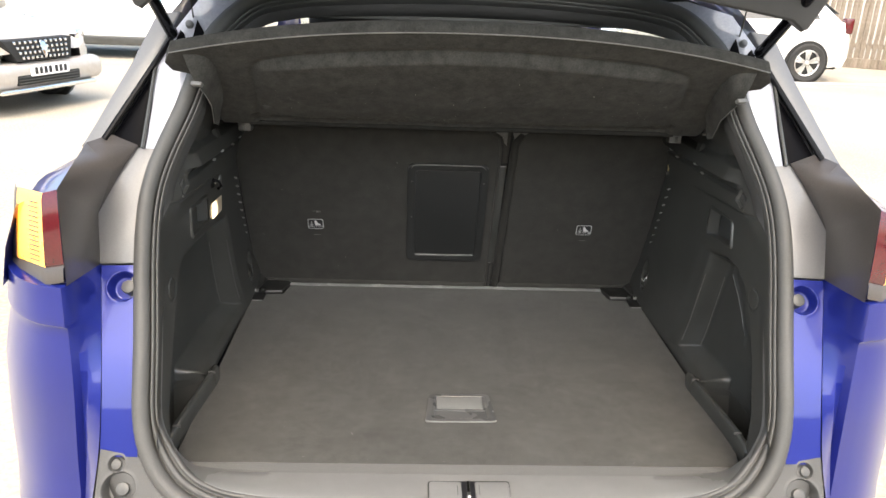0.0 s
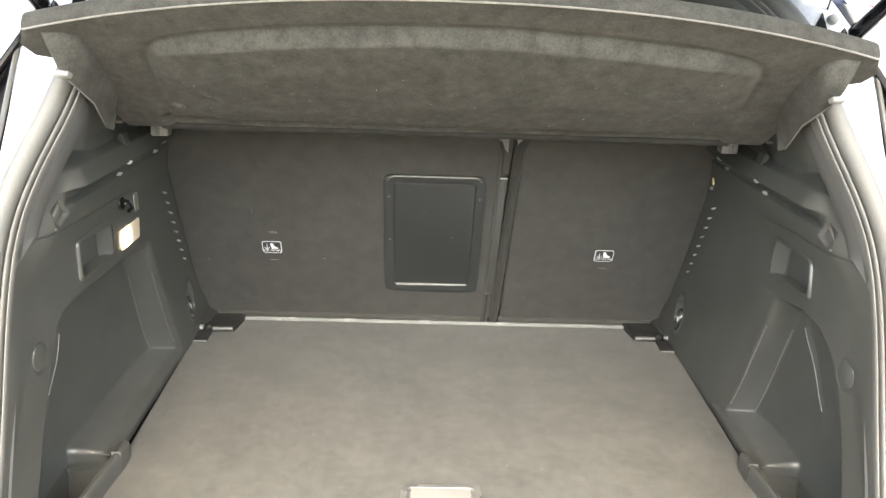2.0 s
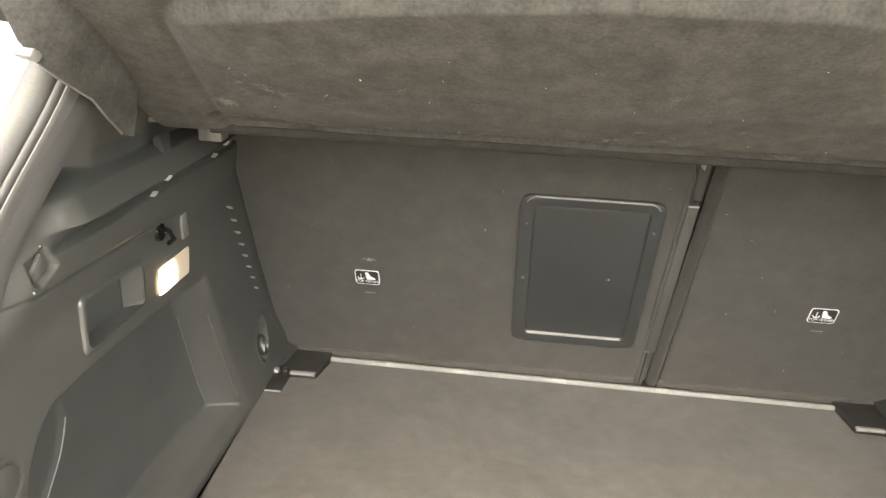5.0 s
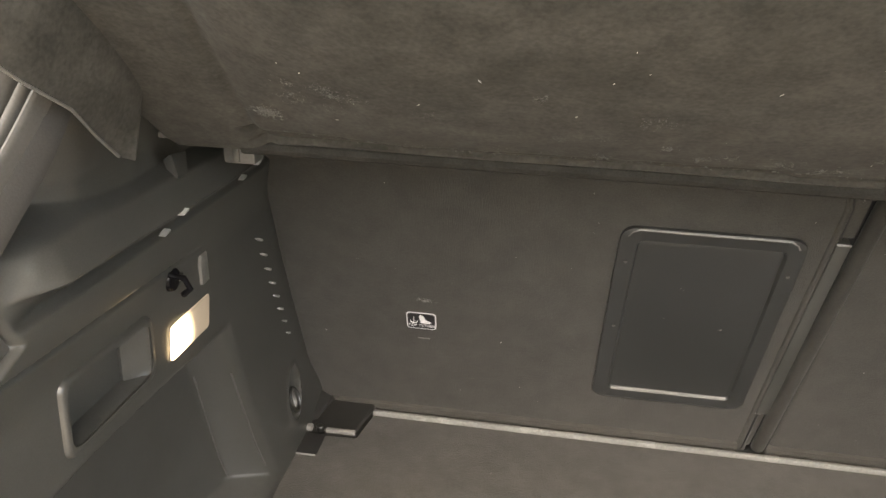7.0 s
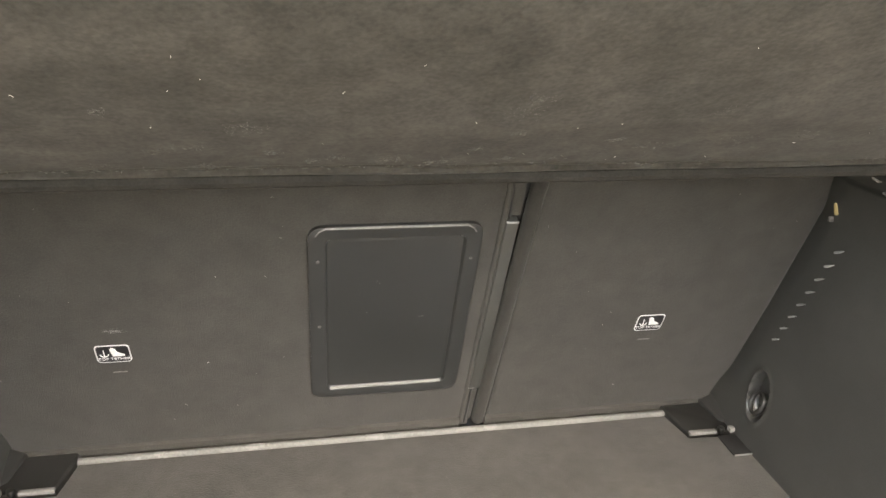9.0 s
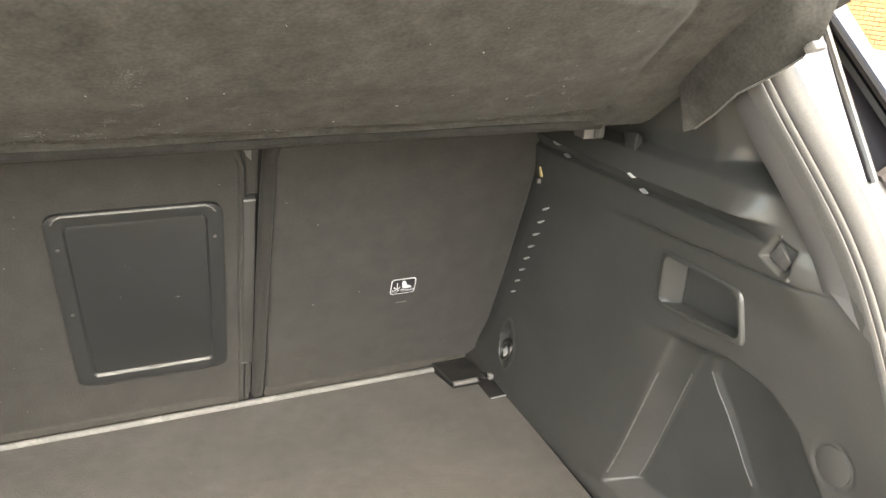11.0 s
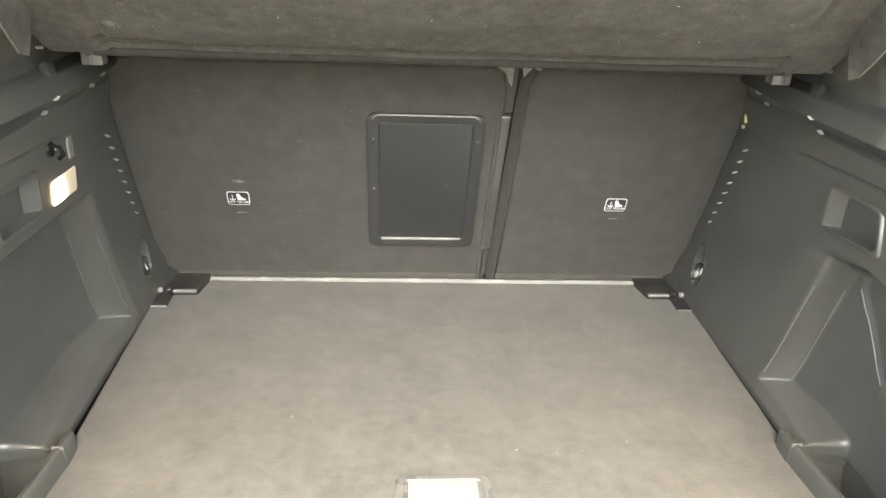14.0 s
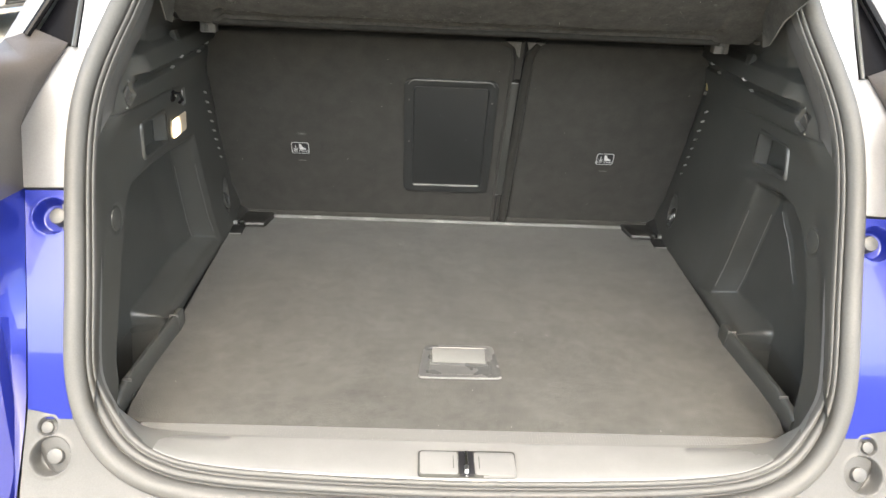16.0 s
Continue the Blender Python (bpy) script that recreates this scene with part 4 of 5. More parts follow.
# ---- linings between the upper seal and the side trims ----
def pillar_trim(s):
    pick = [i for i in range(len(RP)) if s * RP[i, 0] > 0.3 and 1.118 < RP[i, 2] < 1.372]
    pick.sort(key=lambda i: RP[i, 2])
    A, O = RP[pick], RO[pick]
    # a narrow lip beside the seal that widens and ends in a slanting cut
    w = 0.62 * (0.014 + 0.013 * (1 - sm(1.30, 1.37, A[:, 2])) + 0.004 * (1 - sm(1.28, 1.33, A[:, 2])) + 0.006 * (1 - sm(1.13, 1.20, A[:, 2])))[:, None]
    rows = []
    for o, n, floor in ((0.008, 0.018, 1.118), (0.0105, 0.013, 1.118), (0.0125, 0.013, 1.122), (None, 0.027, 1.150), (None, 0.034, 1.154)):
        k = np.searchsorted(A[:, 2], floor)
        at = np.maximum(np.arange(len(A)), k)
        rows.append(A[at] - (w[at] if o is None else o) * O[at] - n * NV)
    ob = link_mesh("pillar_trim", sheet(np.stack(rows, 1)), PILLARLINER, None, "", 50)
    tagged(ob, "pale grey plastic pillar lining beside the seal", "trim panel", "pillar linings")


for s in (-1, 1):
    pillar_trim(s)

# ---- sill ----
sill = thing("load_sill", "grey plastic load sill with a central latch", "sill trim")


def sill_trim():
    # a surface from the inner foot of the seal to the floor board, round the bottom and both corners
    low = [i for i in range(len(RP)) if RP[i, 2] < 0.79]
    cut = [i for i in range(1, len(low)) if low[i] - low[i - 1] > 1]
    order = low[cut[0]:] + low[:cut[0]] if cut else low
    A = RP[order] - 0.027 * RO[order] - 0.006 * NV
    z = A[:, 2]
    t = sm(0.715, 0.83, z)
    B = A.copy()
    B[:, 1] = 0.060 * (1 - t) + (A[:, 1] + 0.055) * t
    B[:, 2] = 0.699 * (1 - t) + (z + 0.002) * t
    B[:, 0] = A[:, 0] * (1.035 * (1 - t) + 1.012 * t)
    B = A + (B - A) * (1 - 0.9 * sm(0.755, 0.79, z))[:, None]
    rows = [A + (B - A) * f + np.array([0, 0, 0.002 * math.sin(math.pi * f)]) * (1 - t)[:, None] for f in np.linspace(0, 1, 10)]
    P = np.stack(rows, 1)
    skirt = P[:, -1:] + np.array([0, 0, -0.03])
    link_mesh("sill_lining", sheet(np.concatenate([P, skirt], 1)), SILLGREY, sill, "", 50)
    # scuff plate between the two corners, from the seal to the ribbed strip
    mid = [i for i in range(len(A)) if -0.452 < A[i, 0] < 0.458]
    PA, PB = A[mid], B[mid].copy()
    PB[:, 1], PB[:, 2] = 0.0462, 0.7005
    PB[:, 0] = PA[:, 0] * 1.02
    lift = [(0.0, -0.002), (0.02, 0.0012), (0.06, 0.0028), (0.3, 0.0036), (0.7, 0.0038), (0.94, 0.0030), (1.0, -0.002)]
    P = np.stack([PA + (PB - PA) * f + np.array([0, 0, h]) for f, h in lift], 1)
    link_mesh("scuff_plate", sheet(P), SCUFF, sill, "smooth pale grey scuff plate", 40)
    # ribbed strip before the floor board
    bm = bmesh.new()
    box((0.0025, 0.0600, 0.6972), (1.0, 0.029, 0.006), 0.0, bm=bm)
    for k in range(230):
        box((-0.494 + 0.993 * k / 229, 0.0595, 0.6995), (0.0030, 0.0270, 0.0024), 0.0, bm=bm)
    ribs = part("ribbed_strip", bm, SILLGREY, sill, "fine ribs along the sill")
    ribs["kind"] = "stuff"
    # two latch covers with the striker between
    part("latch_frame", slab([(x, y - 0.003, 0.7094) for x, y in rounded([(-0.0665, -0.0335), (0.0765, -0.0320), (0.0785, 0.0195), (-0.0665, 0.0175)], 0.007)], (0, 0, -0.006), 0.0005), PLASTIC, sill)
    for x0, x1 in ((-0.064, -0.0075), (0.0165, 0.077)):
        c = part("latch_cover", slab([(x, y - 0.004, 0.7102) for x, y in rounded([(x0, -0.0315), (x1, -0.0315), (x1, 0.017), (x0, 0.017)], 0.006)], (0, 0, -0.006), 0.0015), SCUFF, sill)
        part("cover_groove", box((x1 - 0.007 if x0 < 0 else x0 + 0.007, -0.010, 0.7100), (0.0010, 0.026, 0.001)), PLASTIC, c)
    part("latch_well", box((0.0045, -0.011, 0.7080), (0.022, 0.050, 0.005), 0.0008), BLACKINK, sill)
    part("latch_striker", tube([(0.0045, 0.011, 0.706), (0.0045, 0.009, 0.7112), (0.0045, -0.030, 0.7116), (0.0045, -0.034, 0.706)], 0.0034, 10), STEEL, sill, "steel latch striker")


sill_trim()

# ---- seal round the opening ----
def bulb(cx, ch, r, n, a0, a1):
    return [(cx + r * math.cos(radians(a)), ch + r * math.sin(radians(a))) for a in np.linspace(a0, a1, n)]


# outer tube, dark groove, middle ridge, channel and inner lip
SEAL_PROFILE = [(0.029, -0.018)] + bulb(0.0145, -0.004, 0.0140, 11, -10, 185) + [(0.0002, -0.011), (-0.0035, -0.011)] + bulb(-0.0095, -0.005, 0.0055, 8, -10, 190) + [(-0.0155, -0.0095), (-0.0185, -0.0095)] + bulb(-0.0235, -0.0065, 0.0042, 6, 0, 180) + [(-0.0277, -0.018)]
link_mesh("opening_seal", sweep(SEAL_PROFILE, "opening_seal"), RUBBER, car, "ribbed grey rubber opening seal", 50)
# pinch flange behind the seal closes the gap to the body
link_mesh("opening_flange", sweep([(-0.026, -0.012), (0.036, -0.014), (0.036, -0.024), (-0.026, -0.030)], "opening_flange"), BODYGREY, car, "", 40)


def bumper_top():
    """Grey cover that runs outwards from the foot of the seal, below the boot and round both lower corners."""
    low = [i for i in range(len(RP)) if RP[i, 2] < 0.80]
    cut = [i for i in range(1, len(low)) if low[i] - low[i - 1] > 1]
    low = low[cut[0]:] + low[:cut[0]] if cut else low
    A, O = RP[low], RO[low]
    rows = [A + 0.020 * O - 0.012 * NV, A + 0.034 * O - 0.010 * NV, A + 0.060 * O - 0.010 * NV, A + 0.085 * O - 0.014 * NV, A + 0.10 * O - 0.03 * NV, A + 0.10 * O - 0.08 * NV]
    link_mesh("bumper_top", sheet(np.stack(rows, 1)), CORNERGREY, car, "grey plastic bumper cover", 50)


bumper_top()


def roof_lining():
    """Dark trim that closes the roof behind the upper seal."""
    up = [i for i in range(len(RP)) if RP[i, 2] > 1.40]
    A, O = RP[up], RO[up]
    rows = [A - 0.016 * O - 0.016 * NV, A - 0.023 * O - 0.022 * NV, A - 0.028 * O - 0.034 * NV, A - 0.036 * O - 0.075 * NV, A - 0.038 * O - 0.085 * NV, A - 0.020 * O - 0.090 * NV]
    # its lower edge runs level above the shelf
    for r in rows[3:]:
        r[:, 2] = np.maximum(r[:, 2], 1.461)
    link_mesh("roof_lining", sheet(np.stack(rows, 1)), PILLARLINER, car, "dark roof edge lining", 50)
    ends = [i for i in range(1, len(up)) if up[i] - up[i - 1] > 1]
    line = np.roll(A - 0.029 * O - 0.050 * NV, -(ends[0] if ends else 0), 0)
    line[:, 2] = np.maximum(line[:, 2], 1.464)
    part("lining_lip", tube([tuple(p) for p in line[::3]], 0.005, 8), RUBBER, car, "rubber lip")


roof_lining()


def on_open(x, z, h=0.0):
    """A place on the opening's plane; outlines are drawn to a slightly larger scale than the plane's own."""
    x, z = 0.978 * x, 0.978 * z + 0.0341
    return Vector((x, y_open(z), z)) + NRM * h


def relief(corners, nu, nv, fn):
    """A four-cornered panel (a b c d round), pressed in by fn(u, v) along the opening's normal."""
    a, b, c, d = [np.array(p, float) for p in corners]
    U, V = np.meshgrid(np.linspace(0, 1, nu), np.linspace(0, 1, nv), indexing="ij")
    u, v = U[..., None], V[..., None]
    P = a * (1 - u) * (1 - v) + b * u * (1 - v) + c * u * v + d * (1 - u) * v
    return P + fn(P)[..., None] * -NV


def cup(P, x, z, r, depth):
    x, z = 0.978 * x, 0.978 * z + 0.0341
    d = np.hypot(P[..., 0] - x, (P[..., 2] - z) * math.hypot(1, LEANP))
    return depth * sm(r, r * 0.72, d) - 0.001 * np.exp(-((d - r) / 0.003) ** 2)


def rear_corner(s):
    """All painted and plastic parts at one rear corner of the car."""
    sx = lambda x: s * x
    # blue flange with a stop in a dish
    P = relief([on_open(sx(0.592), 1.043), on_open(sx(0.658), 1.041), on_open(sx(0.6175), 0.771, -0.003), on_open(sx(0.556), 0.771, -0.003)], 60, 150, lambda P: cup(P, sx(0.616), 1.010, 0.027, 0.020) - 0.010 * sm(0.642, 0.652, np.abs(P[..., 0]) + 0.15 * (1.041 - P[..., 2])))
    fl = link_mesh("rear_flange", sheet(sink(P)), BLUE, car, "", 40)
    part("bump_stop", cyl(on_open(sx(0.606), 1.010, -0.018), on_open(sx(0.606), 1.010, 0.004), 0.013, 0.0115, 20, 0.002), PIVOTGREY, fl, "grey rubber stop")
    # grey corner piece below it
    pick = [i for i in range(len(FLAT)) if 0.30 < s * FLAT[i, 0] and FLAT[i, 2] < 0.800]
    pick.sort(key=lambda i: -FLAT[i, 2] if s * FLAT[i, 0] > 0.47 else s * -FLAT[i, 0] + 0.47 - 0.70)
    A = FLAT[pick] + 0.014 * RO[pick] - 0.007 * NV
    k = len(pick)
    A = np.stack([np.interp(np.linspace(0, k - 1, 170), range(k), A[:, j]) for j in range(3)], 1)
    rim = np.array([on_open(sx(x), z) for x, z in ((0.617, 0.7812), (0.615, 0.70), (0.612, 0.640), (0.50, 0.635), (0.33, 0.632))])
    B = np.stack([np.interp(np.linspace(0, 4, 170), range(5), rim[:, j]) for j in range(3)], 1)
    V = np.linspace(0, 1, 110)[None, :, None]
    P = A[:, None] * (1 - V) + B[:, None] * V
    P = P - (cup(P, sx(0.588), 0.761, 0.0135, 0.006) + cup(P, sx(0.580), 0.727, 0.0270, 0.020))[..., None] * NV
    gc = link_mesh("corner_moulding", sheet(sink(P)), CORNERGREY, car, "grey plastic corner moulding", 40)
    low = lambda x, z, h: Vector(sink(np.array(on_open(sx(x), z, h))))
    part("corner_screw", cyl(low(0.588, 0.761, -0.006), low(0.588, 0.761, -0.001), 0.009, 0.008, 16, 0.001), CORNERGREY, gc)
    part("bump_stop", cyl(low(0.572, 0.729, -0.018), low(0.572, 0.729, 0.002), 0.0125, 0.011, 20, 0.002), PIVOTGREY, gc, "grey rubber stop")
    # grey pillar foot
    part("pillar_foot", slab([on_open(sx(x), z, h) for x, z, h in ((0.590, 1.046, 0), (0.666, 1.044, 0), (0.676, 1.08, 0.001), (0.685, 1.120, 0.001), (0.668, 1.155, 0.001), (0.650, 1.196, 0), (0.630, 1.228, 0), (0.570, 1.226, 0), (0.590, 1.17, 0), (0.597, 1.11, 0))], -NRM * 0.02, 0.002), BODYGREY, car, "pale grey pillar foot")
    # wet painted pillar above; its pale colour stands for reflected sky
    part("pillar_panel", slab([on_open(sx(x), z, h) for x, z, h in ((0.570, 1.2265, 0), (0.605, 1.2265, 0), (0.602, 1.29, 0), (0.603, 1.365, 0), (0.592, 1.405, 0.002), (0.562, 1.445, 0.004), (0.53, 1.49, 0.004), (0.44, 1.515, 0.002), (0.36, 1.51, 0), (0.47, 1.472, 0), (0.51, 1.43, 0), (0.532, 1.37, 0), (0.551, 1.29, 0))], -NRM * 0.02, 0.002), PILLARSHINE, car, "wet painted pillar panel, reflected sky in its pale colour")
    # dark quarter gap with trims
    part("quarter_glass", slab([on_open(sx(x), z, -0.006) for x, z in ((0.605, 1.226), (0.645, 1.205), (0.674, 1.240), (0.640, 1.300), (0.603, 1.362), (0.603, 1.30))], -NRM * 0.03, 0.002), QUARTERGLASS, car, "black side glass edge")
    part("glass_rail", tube([on_open(sx(0.680), 1.238, 0.004), on_open(sx(0.640), 1.306, 0.004), on_open(sx(0.600), 1.374, 0.004), on_open(sx(0.578), 1.412, 0.004)], 0.006, 10), BLACKGLOSS, car)
    part("glass_rail", tube([on_open(sx(0.609), 1.226, 0.003), on_open(sx(0.605), 1.30, 0.003), on_open(sx(0.602), 1.364, 0.003)], 0.0035, 8), PLASTIC, car)
    # outer pillar skin, in pale grey for the white reflection along it
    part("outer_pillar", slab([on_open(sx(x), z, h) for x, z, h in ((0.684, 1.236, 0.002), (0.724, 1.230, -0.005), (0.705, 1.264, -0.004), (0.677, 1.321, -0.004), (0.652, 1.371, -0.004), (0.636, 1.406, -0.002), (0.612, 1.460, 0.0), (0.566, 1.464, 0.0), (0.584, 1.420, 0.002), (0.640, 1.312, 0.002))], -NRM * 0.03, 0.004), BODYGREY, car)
    # hinge bracket and strut
    br = part("strut_bracket", slab([on_open(sx(x), z, 0.006) for x, z in ((0.548, 1.403), (0.572, 1.400), (0.562, 1.428), (0.553, 1.420))], -NRM * 0.008, 0.001), BLACKGLOSS, car)
    part("strut_bracket", slab([on_open(sx(x), z, 0.006) for x, z in ((0.505, 1.405), (0.540, 1.402), (0.532, 1.447), (0.520, 1.430))], -NRM * 0.008, 0.001), BLACKGLOSS, car)
    part("pillar_bolt", cyl(on_open(sx(0.546), 1.438, 0.0), on_open(sx(0.546), 1.438, 0.010), 0.0085, 0.007, 12, 0.001), BODYGREY, car)
    top = Vector((sx(0.558), -0.28, 1.910))
    foot = Vector((sx(0.565), 0.405, 1.420))
    strut = part("gas_strut", cyl(foot, foot + (top - foot) * 0.6, 0.0105, n=16), BLACKGLOSS, car, "black gas strut")
    part("strut_rod", cyl(foot + (top - foot) * 0.6, top, 0.0055, n=12), STEEL, strut)
    part("strut_ball", cyl(foot + Vector((0, 0.012, -0.014)), foot + Vector((0, -0.014, 0.016)), 0.0125, 0.010, 12, 0.002), BLACKGLOSS, strut)
    # side of the lamp and its dark housing, reaching rearwards
    A = on_open(sx(0.674), 1.121, 0.002)
    B = on_open(sx(0.660), 1.043, 0.001)
    C = Vector((sx(0.650), 0.030, 1.064))
    D = Vector((sx(0.652), 0.050, 1.218))
    M = on_open(sx(0.656), 1.186, 0.008)
    V4, V3, V2 = on_open(sx(0.617), 1.230, 0.004), on_open(sx(0.669), 1.247, 0.004), on_open(sx(0.712), 1.232, 0.004)
    V5 = on_open(sx(0.637), 1.197, 0.004)
    # one shell of three faces shaded as one rounded surface
    bm = bmesh.new()
    va, vb, vc, vd, vm, w2, w3, w4, w5 = [bm.verts.new(p) for p in (A, B, C, D, M, V2, V3, V4, V5)]
    for loop in ((va, vb, vc, vd), (va, vd, vm, w5), (vd, w2, w3, w4, w5, vm)):
        bm.faces.new(loop)
    bmesh.ops.recalc_face_normals(bm, faces=bm.faces)
    rim = bmesh.ops.extrude_edge_only(bm, edges=[e for e in bm.edges if e.is_boundary])
    bmesh.ops.translate(bm, vec=(sx(0.004), 0.012, -0.004), verts=[v for v in rim["geom"] if isinstance(v, bmesh.types.BMVert)])
    lamp = part("tail_lamp", bm, LAMPBLACK, car, "dark tail lamp housing", 72)
    rows = []
    # lens wraps from the inner rear edge round to the flank
    plan = np.array([(0.653, 0.050), (0.682, 0.058), (0.749, 0.120), (0.771, 0.150), (0.800, 0.21)])
    fs = np.linspace(0, 4, 25)
    px, py = np.interp(fs, range(5), plan[:, 0]), np.interp(fs, range(5), plan[:, 1])
    for drop, rise in ((0.0, 0.006), (0.008, 0.0), (0.06, -0.004), (0.115, -0.006), (0.122, 0.0)):
        rows.append([(sx(x + 0.16 * drop * f / 4), y + rise - 0.06 * drop, 1.216 - drop - 0.028 * min(f / 3, 1)) for x, y, f in zip(px, py, fs)])
    R = np.array(rows)
    for name, i0, i1, m, lb in (("lens_red", 0, 6, TAILRED, "red lamp lens"), ("lens_lit", 6, 12, TAILYELLOW, "lit lamp strip"), ("lens_amber", 12, 14, TAILWARM, "lit amber edge"), ("lens_black", 14, 21, LAMPBLACK, "")):
        link_mesh(name, sheet(R[:, i0:i1 + 1]), m, lamp, lb, 60)
    low = R[-1, :22]
    out = np.array([sx(0.25), -0.6, 0.0])
    base = np.stack([low + np.array([0, 0, 0.003]), low + out * 0.008 + np.array([0, 0, -0.004]), low + out * 0.012 + np.array([0, 0, -0.026]), low + np.array([0, 0.012, -0.034])], 1)
    link_mesh("lamp_base", sheet(base), LAMPBLACK, lamp, "grey lamp foot", 40)
    for k in range(13):
        f = 0.06 + 0.88 * k / 12
        p = Vector(R[1, 7]) * (1 - f) + Vector(R[3, 7]) * f
        q = Vector(R[1, 9]) * (1 - f) + Vector(R[3, 9]) * f
        part("lamp_rib", tube([p + Vector((0, -0.003, 0)), q + Vector((0, -0.004, 0))], 0.0011, 6), LAMPBLACK, lamp)
    # bumper corner: from the flange outwards and round to the flank
    rows = []
    for z in [1.060, 1.05, 1.035, 1.02, 1.005, 0.997, 0.993, 0.988, 0.984] + list(np.linspace(0.97, 0.30, 22)):
        zs = (z - 0.0341) / 0.978
        yf, xf = y_open(max(z, 0.66)), 0.978 * (0.659 - 0.151 * min(1.043 - zs, 0.267))
        back = 0.030 - 0.09 * (1.06 - max(z, 0.70)) + 0.010 * sm(0.995, 0.985, z)
        xe = 0.650 + 0.05 * sm(0.70, 0.5, z)
        row = [(sx(xf), yf, min(z, 1.043) if z > 1.03 else z), (sx(xf * 0.5 + xe * 0.5 + 0.004), (yf + back) / 2, z), (sx(xe + 0.002), back + 0.012, z), (sx(xe + 0.010), back, z)]
        wide = 0.88 + 0.05 * sm(1.06, 0.85, z)
        step = 0.010 * sm(0.995, 0.985, z)
        for f in np.linspace(0.06, 1, 16):
            a = radians(90 * f)
            row.append((sx(xe + 0.010 + (wide - step - xe - 0.010) * math.sin(a)), back + 0.003 + (0.50 - back) * (1 - math.cos(a)), z))
        rows.append(row)
    top = np.array(rows[0])
    rows.insert(0, (top + np.array([0, 0.03, 0.002])).tolist())
    link_mesh("bumper_corner", sheet(sink(np.array(rows))), BLUE, car, "", 35)
    # shoulder from the lamp forwards along the flank
    rows = []
    for y in np.linspace(0.10, 0.62, 12):
        g = sm(0.10, 0.30, y)
        rows.append([(sx(0.665 + 0.03 * g), y + 0.03, 1.200 + 0.018 * g), (sx(0.70 + 0.03 * g), y, 1.196), (sx(0.745 + 0.04 * g), y, 1.175), (sx(0.775 + 0.055 * g), y, 1.10), (sx(0.79 + 0.07 * g), y, 1.03)])
    link_mesh("quarter_shoulder", sheet(np.array(rows)), BLUE, car, "", 60)


for s in (-1, 1):
    rear_corner(s)


# ---- the rest of the blue car ----
def loft(stations, n_sub, name):
    """Half sections, mirrored, joined along the car. Each station lists (x, y, z) from sill to roof centre."""
    S = np.array(stations, float)
    t = np.arange(len(S))
    tt = np.linspace(0, len(S) - 1, (len(S) - 1) * n_sub + 1)
    F = np.stack([[np.interp(tt, t, S[:, i, k]) for k in range(3)] for i in range(S.shape[1])], 0).transpose(2, 0, 1)
    for _ in range(2):
        F[1:-1] = 0.25 * F[:-2] + 0.5 * F[1:-1] + 0.25 * F[2:]
    M = F[:, ::-1] * np.array([-1, 1, 1])
    return sheet(np.concatenate([F, M[:, 1:]], 1), name=name)


